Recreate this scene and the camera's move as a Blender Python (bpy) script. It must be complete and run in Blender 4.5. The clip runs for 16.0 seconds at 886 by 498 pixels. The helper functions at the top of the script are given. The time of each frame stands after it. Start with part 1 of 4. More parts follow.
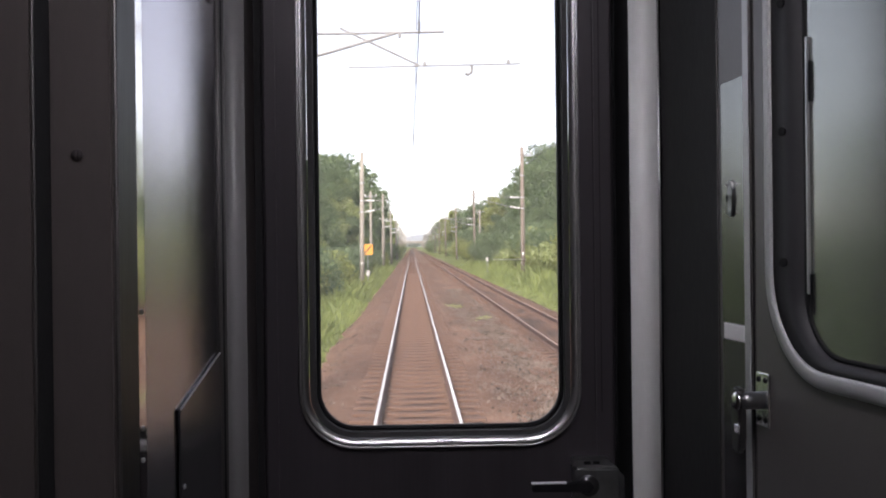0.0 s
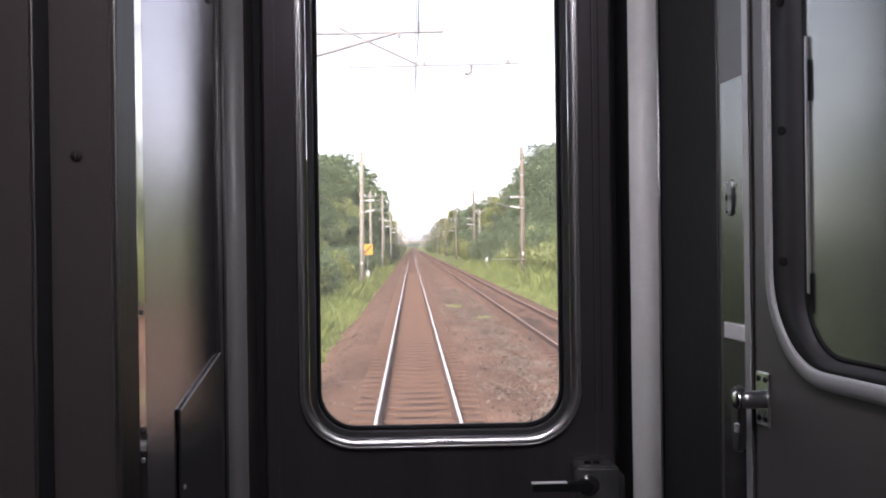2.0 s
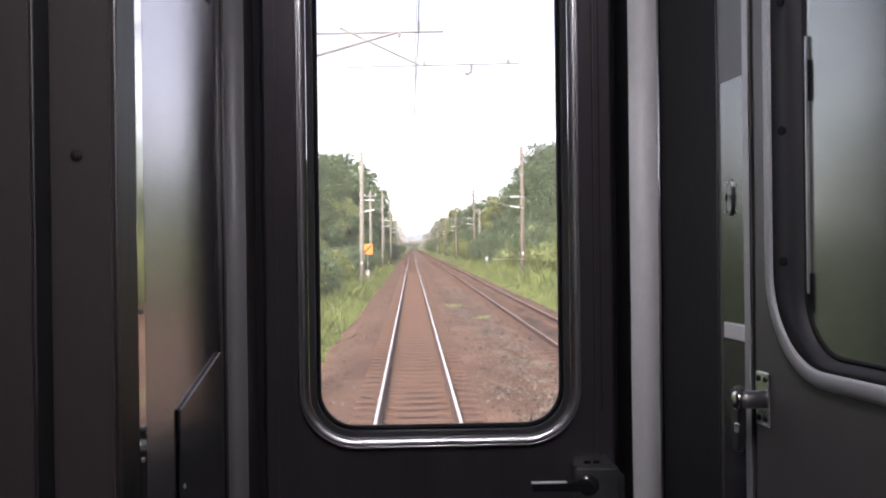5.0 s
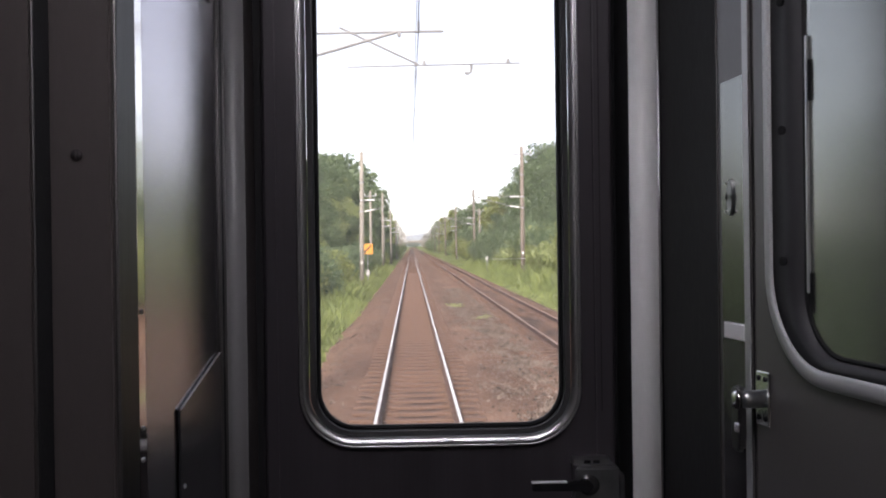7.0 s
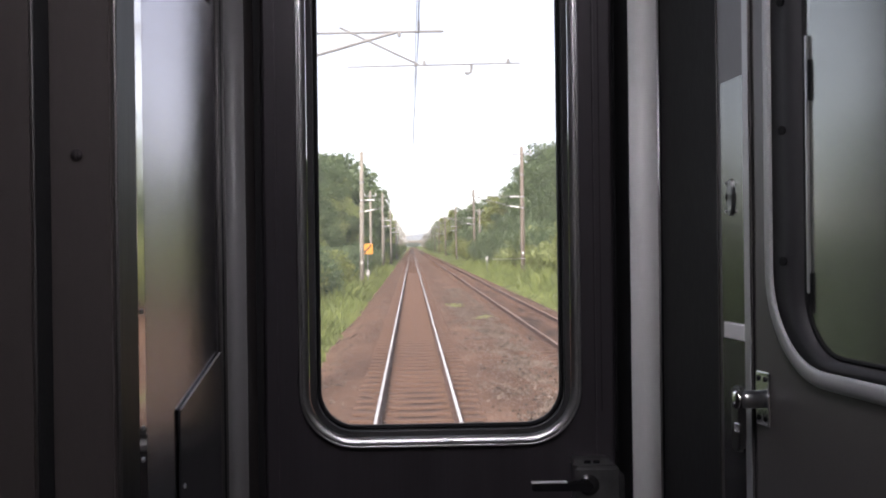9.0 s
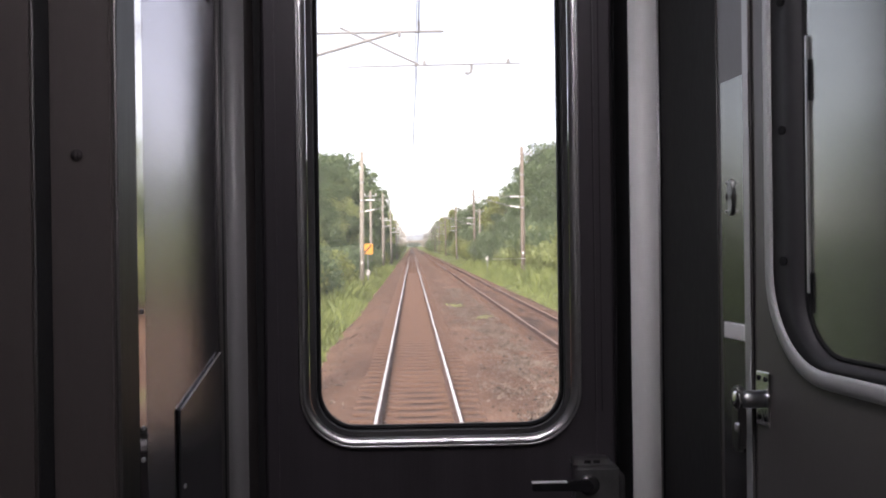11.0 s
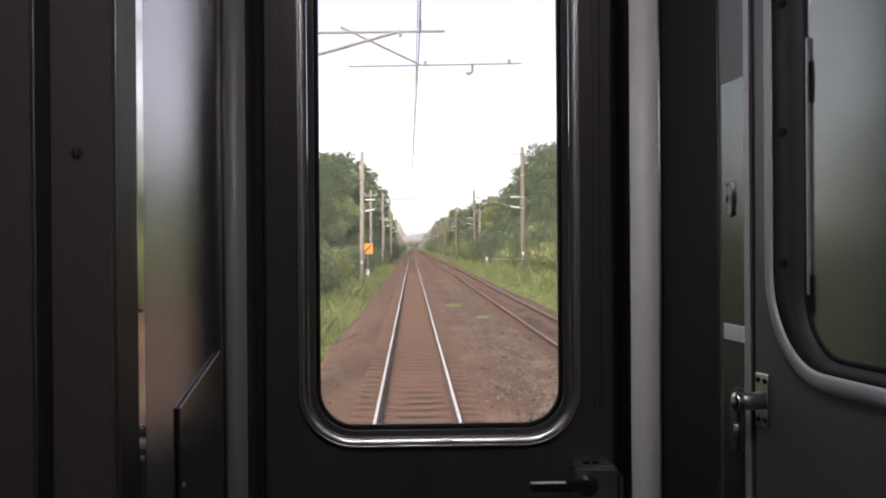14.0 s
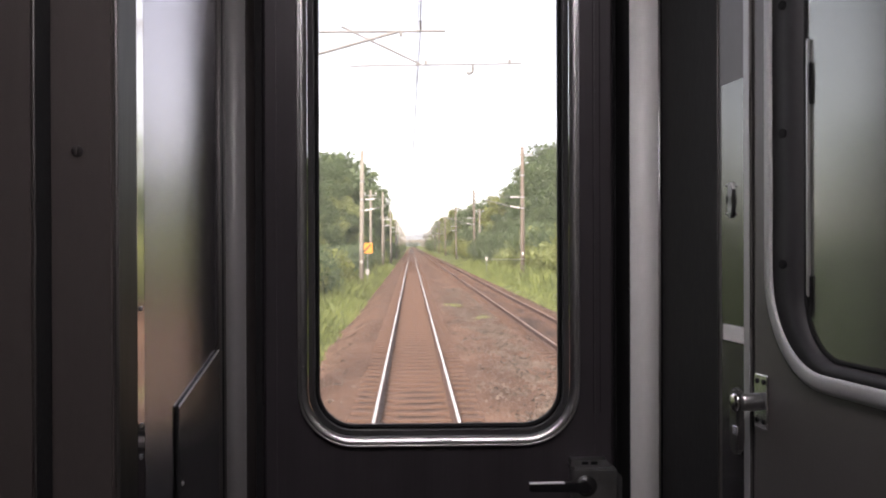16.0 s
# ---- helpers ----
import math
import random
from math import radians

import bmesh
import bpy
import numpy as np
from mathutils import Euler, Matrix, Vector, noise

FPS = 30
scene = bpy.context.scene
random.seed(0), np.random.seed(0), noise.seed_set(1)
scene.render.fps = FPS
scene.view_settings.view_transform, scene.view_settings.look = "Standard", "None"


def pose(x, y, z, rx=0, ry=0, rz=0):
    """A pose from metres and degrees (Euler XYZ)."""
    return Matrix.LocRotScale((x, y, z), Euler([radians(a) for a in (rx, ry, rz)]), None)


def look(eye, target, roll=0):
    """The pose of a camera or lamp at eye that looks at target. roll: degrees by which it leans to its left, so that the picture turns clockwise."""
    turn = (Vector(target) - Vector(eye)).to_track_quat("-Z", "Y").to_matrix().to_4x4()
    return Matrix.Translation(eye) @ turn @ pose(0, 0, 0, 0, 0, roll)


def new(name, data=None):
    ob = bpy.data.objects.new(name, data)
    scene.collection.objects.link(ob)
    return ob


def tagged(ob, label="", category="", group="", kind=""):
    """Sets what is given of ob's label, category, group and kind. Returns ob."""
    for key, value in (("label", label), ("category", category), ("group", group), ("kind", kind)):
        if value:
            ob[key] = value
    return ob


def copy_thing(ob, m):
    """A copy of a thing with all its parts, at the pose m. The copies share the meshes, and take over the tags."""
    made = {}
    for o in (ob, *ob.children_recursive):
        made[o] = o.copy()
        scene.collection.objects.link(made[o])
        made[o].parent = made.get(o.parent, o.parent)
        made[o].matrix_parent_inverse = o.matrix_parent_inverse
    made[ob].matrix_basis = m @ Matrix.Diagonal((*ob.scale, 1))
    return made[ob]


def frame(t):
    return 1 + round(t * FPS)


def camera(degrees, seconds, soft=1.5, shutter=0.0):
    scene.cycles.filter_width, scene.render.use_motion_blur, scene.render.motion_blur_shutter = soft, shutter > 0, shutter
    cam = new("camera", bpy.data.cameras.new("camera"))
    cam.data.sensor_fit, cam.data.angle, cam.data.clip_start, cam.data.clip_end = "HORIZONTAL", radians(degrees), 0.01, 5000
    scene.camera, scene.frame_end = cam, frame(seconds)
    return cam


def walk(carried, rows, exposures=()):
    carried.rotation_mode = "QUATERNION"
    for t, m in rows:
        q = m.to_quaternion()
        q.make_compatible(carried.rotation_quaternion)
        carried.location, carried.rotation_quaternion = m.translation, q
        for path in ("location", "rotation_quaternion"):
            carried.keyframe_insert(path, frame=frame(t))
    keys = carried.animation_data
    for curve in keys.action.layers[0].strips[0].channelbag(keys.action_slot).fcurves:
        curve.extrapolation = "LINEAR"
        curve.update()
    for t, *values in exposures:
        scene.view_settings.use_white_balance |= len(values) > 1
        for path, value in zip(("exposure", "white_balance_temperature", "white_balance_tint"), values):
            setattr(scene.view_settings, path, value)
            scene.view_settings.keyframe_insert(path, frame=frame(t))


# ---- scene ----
F_DEG = 49.5
cam = camera(F_DEG, 16.0, soft=2.0)
EYE = (0.0, 0.0, 2.32)
TURNS = [
    (0.0, 0.01, 0.04, -0.09), (0.5, 0.0, 0.06, -0.02), (1.0, -0.02, 0.07, 0.14), (1.5, -0.02, -0.03, 0.28),
    (2.0, 0.0, 0.03, 0.01), (2.5, 0.0, 0.0, -0.03), (3.0, 0.01, 0.01, -0.06), (4.0, 0.0, 0.02, -0.04),
    (6.5, 0.0, 0.0, -0.02), (7.0, 0.0, 0.0, 0.0), (7.5, 0.01, 0.01, -0.09), (8.0, 0.01, 0.0, -0.07),
    (9.0, 0.0, 0.0, -0.02), (11.5, 0.01, 0.0, 0.0), (12.0, 0.01, -0.01, -0.21), (13.0, 0.01, -0.01, -0.23),
    (14.0, 0.01, 0.0, -0.32), (14.5, 0.01, 0.0, -0.46), (15.0, -0.02, -0.02, -0.46), (16.0, -0.01, -0.01, -0.55),
]
YAW, PITCH, ROLL = -1.88, -0.2, 0.75
STOPS = [                                            # seconds, stops, how far the sun on the walls warms the picture, tint
    (0.0, 0.02, 0, 18), (0.5, 0.14, 0, 19), (1.0, 0.26, 0, 20), (2.0, 0.24, 0, 21), (2.5, 0.1, 0.1, 21), (3.0, -0.01, 0.2, 21), (3.5, 0.08, 0.2, 21), (4.0, 0.19, 0, 21),
    (6.5, 0.02, 0, 18), (7.5, -0.06, 0, 18), (9.0, -0.05, 0, 18), (11.5, 0.09, 0.3, 20), (12.0, -0.13, 0.4, 19), (12.5, -0.48, 0.3, 18), (13.5, -0.5, 0.3, 18),
    (14.0, -0.38, 0.4, 18), (14.5, -0.05, 0.6, 19), (15.0, -0.05, 0.5, 18), (16.0, 0.15, 0.7, 20)]
walk(cam, [(t, pose(*EYE, 90 + PITCH + p, ROLL + r, YAW + w)) for t, w, p, r in TURNS], [(t, 1.72 + s, 6550 + 650 * w, tint) for t, s, w, tint in STOPS])

# ---- light ----
SUN_ELEV, SUN_AZ = radians(38), radians(-160)      # azimuth from straight ahead, clockwise positive
world = bpy.data.worlds.new("sky")
scene.world = world
world.use_nodes = True
wn = world.node_tree
sky = wn.nodes.new("ShaderNodeTexSky")
sky.sky_type = 'NISHITA'
sky.sun_disc = False
sky.sun_elevation, sky.sun_rotation = SUN_ELEV, SUN_AZ
sky.dust_density, sky.air_density = 1.0, 0.9
veil = wn.nodes.new("ShaderNodeHueSaturation")       # thin high cloud takes most of the blue out
veil.inputs["Saturation"].default_value = 0.42
wn.links.new(sky.outputs[0], veil.inputs["Color"])
wn.links.new(veil.outputs[0], wn.nodes["Background"].inputs[0])
wn.nodes["Background"].inputs[1].default_value = 0.112
sun_dir = Vector((math.sin(SUN_AZ) * math.cos(SUN_ELEV), math.cos(SUN_AZ) * math.cos(SUN_ELEV), math.sin(SUN_ELEV)))
sun = new("sun", bpy.data.lights.new("sun", 'SUN'))
sun.data.energy, sun.data.angle, sun.data.color = 2.1, radians(10), (1.0, 0.92, 0.8)
sun.matrix_world = look(sun_dir * 100, (0, 0, 0))
WINDOW_LIGHT = 0.1                               # daylight through the saloon windows
LAMP_GLOW = 9.0                                    # vestibule ceiling light


# ---- materials ----
def material(name, color, rough=0.6, metal=0.0, vary=0.15, scale=8.0, stretch=(1, 1, 1), bump=0.1, fine=60.0,
             tint=None, spec=0.5, island=False):
    """Principled surface with two scales of variation in colour, roughness and relief."""
    m = bpy.data.materials.new(name)
    m.use_nodes = True
    nt = m.node_tree
    n, ln = nt.nodes, nt.links.new
    b = n["Principled BSDF"]
    b.inputs["Metallic"].default_value = metal
    b.inputs["Specular IOR Level"].default_value = spec
    tc, mp = n.new("ShaderNodeTexCoord"), n.new("ShaderNodeMapping")
    mp.inputs["Scale"].default_value = stretch
    ln(tc.outputs["Object"], mp.inputs["Vector"])
    big, small = n.new("ShaderNodeTexNoise"), n.new("ShaderNodeTexNoise")
    for node, s, d in ((big, scale, 4), (small, fine, 3)):
        node.inputs["Scale"].default_value = s
        node.inputs["Detail"].default_value = d
        ln(mp.outputs[0], node.inputs["Vector"])
    mix = n.new("ShaderNodeMath")
    mix.operation = 'MULTIPLY_ADD'
    ln(small.outputs["Fac"], mix.inputs[0])
    mix.inputs[1].default_value = 0.5
    ln(big.outputs["Fac"], mix.inputs[2])
    fac = mix.outputs[0]
    if island:
        geo, add = n.new("ShaderNodeNewGeometry"), n.new("ShaderNodeMath")
        add.operation = 'MULTIPLY_ADD'
        ln(geo.outputs["Random Per Island"], add.inputs[0])
        add.inputs[1].default_value = 0.7
        sub = n.new("ShaderNodeMath")
        sub.operation = 'SUBTRACT'
        ln(fac, sub.inputs[0])
        sub.inputs[1].default_value = 0.35
        ln(sub.outputs[0], add.inputs[2])
        fac = add.outputs[0]
    ramp = n.new("ShaderNodeMapRange")
    ramp.inputs["From Min"].default_value, ramp.inputs["From Max"].default_value = 0.45, 1.05
    ln(fac, ramp.inputs["Value"])
    col = n.new("ShaderNodeMix")
    col.data_type = 'RGBA'
    lo = [c * (1 - vary) for c in color]
    hi = [min(1, c * (1 + vary)) for c in (tint or color)]
    col.inputs["A"].default_value, col.inputs["B"].default_value = (*lo, 1), (*hi, 1)
    ln(ramp.outputs[0], col.inputs["Factor"])
    ln(col.outputs["Result"], b.inputs["Base Color"])
    rr = n.new("ShaderNodeMapRange")
    rr.inputs["To Min"].default_value, rr.inputs["To Max"].default_value = max(0.02, rough * 0.85), min(1, rough * 1.15)
    ln(small.outputs["Fac"], rr.inputs["Value"])
    ln(rr.outputs[0], b.inputs["Roughness"])
    if bump:
        bp = n.new("ShaderNodeBump")
        bp.inputs["Strength"].default_value = bump
        bp.inputs["Distance"].default_value = 0.002 if fine > 20 else 0.02
        ln(small.outputs["Fac"], bp.inputs["Height"])
        ln(bp.outputs[0], b.inputs["Normal"])
    return m


def leaf_material(name, dark, light):
    m = material(name, dark, 0.55, 0, 0.25, 0.35, bump=0, fine=3.0, tint=light, island=True, spec=0.3)
    nt = m.node_tree
    n, ln = nt.nodes, nt.links.new
    b, out = n["Principled BSDF"], n["Material Output"]
    tr, mx = n.new("ShaderNodeBsdfTranslucent"), n.new("ShaderNodeMixShader")
    tr.inputs["Color"].default_value = (*[min(1, c * 1.5) for c in light], 1)
    mx.inputs[0].default_value = 0.42
    ln(b.outputs[0], mx.inputs[1])
    ln(tr.outputs[0], mx.inputs[2])
    ln(mx.outputs[0], out.inputs["Surface"])
    return m


def glass_material(name, rough, film, film_color, tint=(1, 1, 1), base=0.04, gloss=(1, 1, 1)):
    """Thin window glass: clear see-through with real gloss and a film of dust."""
    m = bpy.data.materials.new(name)
    m.use_nodes = True
    n, ln = m.node_tree.nodes, m.node_tree.links.new
    n.remove(n["Principled BSDF"])
    tr, gl, df = n.new("ShaderNodeBsdfTransparent"), n.new("ShaderNodeBsdfGlossy"), n.new("ShaderNodeBsdfDiffuse")
    tr.inputs["Color"].default_value = (*tint, 1)
    gl.inputs["Roughness"].default_value = rough
    gl.inputs["Color"].default_value = (*gloss, 1)
    df.inputs["Color"].default_value = (*film_color, 1)
    lw, pw, fr = n.new("ShaderNodeLayerWeight"), n.new("ShaderNodeMath"), n.new("ShaderNodeMath")
    a, c = n.new("ShaderNodeMixShader"), n.new("ShaderNodeMixShader")
    lw.inputs["Blend"].default_value = 0.5
    pw.operation, fr.operation = 'POWER', 'MULTIPLY_ADD'
    pw.inputs[1].default_value = 5.0
    fr.inputs[1].default_value, fr.inputs[2].default_value = 1 - base, base
    ln(lw.outputs["Facing"], pw.inputs[0])
    ln(pw.outputs[0], fr.inputs[0])
    nz, mr = n.new("ShaderNodeTexNoise"), n.new("ShaderNodeMapRange")
    nz.inputs["Scale"].default_value = 9.0
    mr.inputs["To Min"].default_value, mr.inputs["To Max"].default_value = film * 0.6, film * 1.4
    ln(nz.outputs["Fac"], mr.inputs["Value"])
    ln(mr.outputs[0], a.inputs[0])
    ln(tr.outputs[0], a.inputs[1])
    ln(df.outputs[0], a.inputs[2])
    ln(fr.outputs[0], c.inputs[0])
    ln(a.outputs[0], c.inputs[1])
    ln(gl.outputs[0], c.inputs[2])
    ln(c.outputs[0], n["Material Output"].inputs["Surface"])
    return m


UP = (1, 1, 0.02)                                  # grain drawn out along z
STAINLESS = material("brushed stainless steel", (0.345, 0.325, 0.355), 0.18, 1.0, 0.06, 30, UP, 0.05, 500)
nt = STAINLESS.node_tree                           # grain across the sheet draws reflections out up and down
tg = nt.nodes.new("ShaderNodeTangent")
tg.direction_type, tg.axis = 'RADIAL', 'Z'
sb = nt.nodes["Principled BSDF"]
nt.links.new(tg.outputs[0], sb.inputs["Tangent"])
sb.inputs["Anisotropic"].default_value, sb.inputs["Anisotropic Rotation"].default_value = 0.96, 0.25
SATIN = material("satin aluminium", (0.5, 0.5, 0.52), 0.36, 1.0, 0.08, 20, (1, 1, 1), 0.04, 300)
TRIM = material("polished aluminium trim", (0.42, 0.415, 0.425), 0.33, 1.0, 0.05, 20, (1, 1, 1), 0.0, 80)
CHROME = material("polished chrome", (0.72, 0.72, 0.73), 0.12, 1.0, 0.05, 40, (1, 1, 1), 0.02, 200)
DOORMETAL = material("dull door steel", (0.053, 0.047, 0.053), 0.33, 0.4, 0.2, 14, UP, 0.06, 260)
DARKPAINT = material("dark grey brown paint", (0.046, 0.039, 0.038), 0.58, 0.0, 0.14, 6, (1, 1, 0.2), 0.08, 220, spec=0.25)
BOLTBROWN = material("dark bolt paint", (0.03, 0.026, 0.027), 0.7, 0.0, 0.2, 60, bump=0.1, fine=300, spec=0.1)
BLACKPAINT = material("near black paint", (0.014, 0.0135, 0.0145), 0.65, 0.0, 0.2, 6, (1, 1, 0.2), 0.08, 220, spec=0.12)
GRIPMETAL = material("darkened grip steel", (0.13, 0.128, 0.13), 0.3, 0.9, 0.15, 30, bump=0.05, fine=200)
GREYPAINT = material("light grey paint", (0.66, 0.655, 0.67), 0.45, 0.0, 0.06, 7, (1, 1, 0.2), 0.06, 240)
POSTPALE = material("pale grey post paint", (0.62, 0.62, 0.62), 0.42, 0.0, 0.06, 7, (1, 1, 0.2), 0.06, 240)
# left post: its shade is put into a darker grey than POSTPALE
POSTSHADED = material("shaded grey post paint", (0.155, 0.152, 0.155), 0.45, 0.0, 0.06, 7, (1, 1, 0.2), 0.06, 240)
CABDOOR = material("grey beige door paint", (0.066, 0.061, 0.06), 0.4, 0.0, 0.08, 6, (1, 1, 0.4), 0.06, 240)
WAINSCOT = material("dark brown seat moquette", (0.05, 0.035, 0.03), 0.8, 0.0, 0.2, 12, bump=0.2)
CREAM = material("cream wall laminate", (0.46, 0.445, 0.415), 0.5, 0.0, 0.06, 4, bump=0.05)
FLOORING = material("dark grey vinyl floor", (0.06, 0.06, 0.06), 0.5, 0.0, 0.2, 12, bump=0.1)
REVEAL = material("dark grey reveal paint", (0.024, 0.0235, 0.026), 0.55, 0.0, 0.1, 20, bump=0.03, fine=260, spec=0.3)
FRAMEGREY = material("dark grey frame metal", (0.07, 0.069, 0.073), 0.35, 0.3, 0.1, 20, bump=0.04, fine=260)
DULLBEAD = material("dull bead metal", (0.065, 0.061, 0.06), 0.5, 0.7, 0.1, 20, UP, 0.05, 260)
FRAMEPAINT = material("grey frame enamel", (0.31, 0.312, 0.318), 0.3, 0.0, 0.06, 12, bump=0.04, fine=260)
STRIKE = material("dull strike steel", (0.125, 0.13, 0.122), 0.18, 1.0, 0.08, 30, UP, 0.05, 400)
ROSESTEEL = material("worn plate steel", (0.2, 0.2, 0.205), 0.34, 1.0, 0.2, 40, bump=0.1, fine=300)
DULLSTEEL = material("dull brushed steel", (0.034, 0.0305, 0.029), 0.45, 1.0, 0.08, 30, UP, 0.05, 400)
POLISHED = material("polished steel strip", (0.66, 0.64, 0.62), 0.07, 1.0, 0.05, 30, UP, 0.02, 400)
RUBBER = material("black rubber", (0.012, 0.012, 0.013), 0.55, 0.0, 0.2, 30, bump=0.1, fine=300, spec=0.06)
PLATE = material("dark kick plate", (0.043, 0.042, 0.044), 0.2, 0.3, 0.15, 10, bump=0.05, fine=200)
LOCKMETAL = material("tarnished lock steel", (0.4, 0.4, 0.41), 0.32, 1.0, 0.2, 40, bump=0.1, fine=300)
# the dust film is strong enough to stand in for outdoor haze too
GLASS = glass_material("window glass", 0.0, 0.105, (0.8, 0.8, 0.78))
SCRATCHED = leaf_material("scratched glass", (0.5, 0.5, 0.5), (0.65, 0.65, 0.64))
CABGLASS = glass_material("hazy cab glass", 0.17, 0.1, (0.4, 0.42, 0.39), (0.22, 0.23, 0.22), 0.225, (0.96, 1.0, 0.95))
BALLAST = material("brown ballast", (0.106, 0.059, 0.039), 0.95, 0, 0.38, 0.8, (1, 0.5, 1), 0.8, 22, tint=(0.184, 0.112, 0.077), spec=0.15)
CRIB = material("shade darkened ballast", (0.04, 0.025, 0.019), 0.95, 0, 0.25, 3, bump=0.6, fine=14, tint=(0.066, 0.041, 0.031), spec=0.15)
STONES = material("ballast stones", (0.062, 0.043, 0.034), 0.95, 0, 0.25, 2, bump=0.2, fine=30, tint=(0.185, 0.146, 0.117), island=True, spec=0.15)
SLEEPER = material("rust stained concrete", (0.148, 0.089, 0.063), 0.9, 0, 0.2, 3, bump=0.3, fine=30, spec=0.2)
RAILRUST = material("rusted rail steel", (0.12, 0.065, 0.045), 0.8, 0.2, 0.25, 5, bump=0.2, fine=60)
RAILTOP = material("polished rail head", (0.92, 0.77, 0.65), 0.25, 1.0, 0.05, 4, (1, 0.05, 1), 0.02, 60)
RAILDULL = material("dull rail head", (0.36, 0.245, 0.185), 0.5, 0.3, 0.12, 4, (1, 0.1, 1), 0.04, 60)
CONCRETE = material("weathered concrete", (0.29, 0.262, 0.22), 0.85, 0, 0.2, 1.5, (3, 3, 0.4), 0.3, 40)
BROWNMAST = material("brown weathered mast", (0.19, 0.155, 0.125), 0.85, 0, 0.2, 1.5, (3, 3, 0.4), 0.3, 40)
GALV = material("galvanised steel", (0.42, 0.43, 0.44), 0.5, 0.6, 0.1, 10, bump=0.1)
ARMSTEEL = material("weathered arm steel", (0.3, 0.3, 0.295), 0.6, 0.2, 0.15, 10, bump=0.1)
WIRE = material("dark copper wire", (0.06, 0.052, 0.048), 0.6, 0.1, 0.1, 10, bump=0)
PORCELAIN = material("white porcelain", (0.75, 0.75, 0.73), 0.25, 0, 0.05, 10, bump=0)
SIGNFACE = material("orange sign paint", (0.85, 0.32, 0.04), 0.5, 0, 0.08, 12, bump=0.03)
SIGNBAR = material("black sign paint", (0.02, 0.02, 0.02), 0.5, 0, 0.1, 10, bump=0)
WHITEPAINT = material("white box paint", (0.55, 0.54, 0.5), 0.5, 0, 0.1, 10, bump=0.05)
EARTH = material("grassy earth", (0.075, 0.1, 0.035), 0.95, 0, 0.4, 0.35, bump=0.4, fine=9, tint=(0.17, 0.2, 0.07), spec=0.1)
BARK = material("bark", (0.1, 0.075, 0.055), 0.9, 0, 0.3, 4, (4, 4, 1), 0.5, 30)
LEAF_A = leaf_material("oak leaves", (0.053, 0.086, 0.048), (0.19, 0.245, 0.128))
LEAF_B = leaf_material("ash leaves", (0.122, 0.165, 0.068), (0.37, 0.41, 0.18))
LEAF_C = leaf_material("bush leaves", (0.088, 0.122, 0.042), (0.29, 0.32, 0.115))
GRASS = leaf_material("meadow grass", (0.122, 0.165, 0.055), (0.295, 0.34, 0.125))
# distance haze is mixed into these pale grey-green leaf colours
FARLEAF = leaf_material("haze paled far leaves", (0.14, 0.165, 0.14), (0.26, 0.29, 0.25))

# the hills' pale blue-grey base colour carries the haze before them
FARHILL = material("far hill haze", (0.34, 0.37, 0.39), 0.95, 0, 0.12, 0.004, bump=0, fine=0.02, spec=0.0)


# ---- builders ----
def empty(name, label, category, group="", kind="", m=None):
    ob = tagged(new(name), label, category, group, kind)
    ob.empty_display_size = 0.05
    if m:
        ob.matrix_basis = m
    return ob


def mesh_object(name, bm, mat, parent=None, label="", smooth=False):
    me = bpy.data.meshes.new(name)
    bm.normal_update()
    bm.to_mesh(me)
    bm.free()
    me.materials.append(mat)
    if smooth:
        for p in me.polygons:
            p.use_smooth = True
    ob = new(name, me)
    ob.parent = parent
    if label:
        ob["label"] = label
    return ob


def part(name, bm, mat, parent, label="", smooth=False):
    return mesh_object(name, bm, mat, parent, label, smooth)


def box(lo, hi, bevel=0.002, seg=2, bm=None, m=None):
    """A box from corner to corner with rounded edges."""
    made = bmesh.new()
    c, s = [(a + b) / 2 for a, b in zip(lo, hi)], [b - a for a, b in zip(lo, hi)]
    bmesh.ops.create_cube(made, size=1, matrix=Matrix.Translation(c) @ Matrix.Diagonal((*s, 1)))
    if bevel:
        bmesh.ops.bevel(made, geom=list(made.edges), offset=min(bevel, min(s) * 0.45), segments=seg, affect='EDGES')
    if m:
        bmesh.ops.transform(made, matrix=m, verts=made.verts)
    return join(bm, made)


def join(bm, made):
    if bm is None:
        return made
    me = bpy.data.meshes.new("tmp")
    made.to_mesh(me)
    made.free()
    bm.from_mesh(me)
    bpy.data.meshes.remove(me)
    return bm


def rounded(w, h, r, n=8):
    """Points of a rounded rectangle round the origin, counter-clockwise."""
    pts = []
    for k, (sx, sy) in enumerate(((1, 1), (-1, 1), (-1, -1), (1, -1))):
        for i in range(n + 1):
            a = math.pi / 2 * (k + i / n)
            pts.append((sx * (w / 2 - r) + r * math.cos(a), sy * (h / 2 - r) + r * math.sin(a)))
    return pts


def loft(loops, close_profile=True, caps=False):
    """Skin a row of equal-length closed loops."""
    bm = bmesh.new()
    rings = [[bm.verts.new(p) for p in lp] for lp in loops]
    pairs = list(zip(rings, rings[1:]))
    if close_profile:
        pairs.append((rings[-1], rings[0]))
    for a, b in pairs:
        for i in range(len(a)):
            j = (i + 1) % len(a)
            bm.faces.new((a[i], a[j], b[j], b[i]))
    if caps:
        bm.faces.new(rings[0])
        bm.faces.new(list(reversed(rings[-1])))
    bmesh.ops.recalc_face_normals(bm, faces=bm.faces)
    return bm


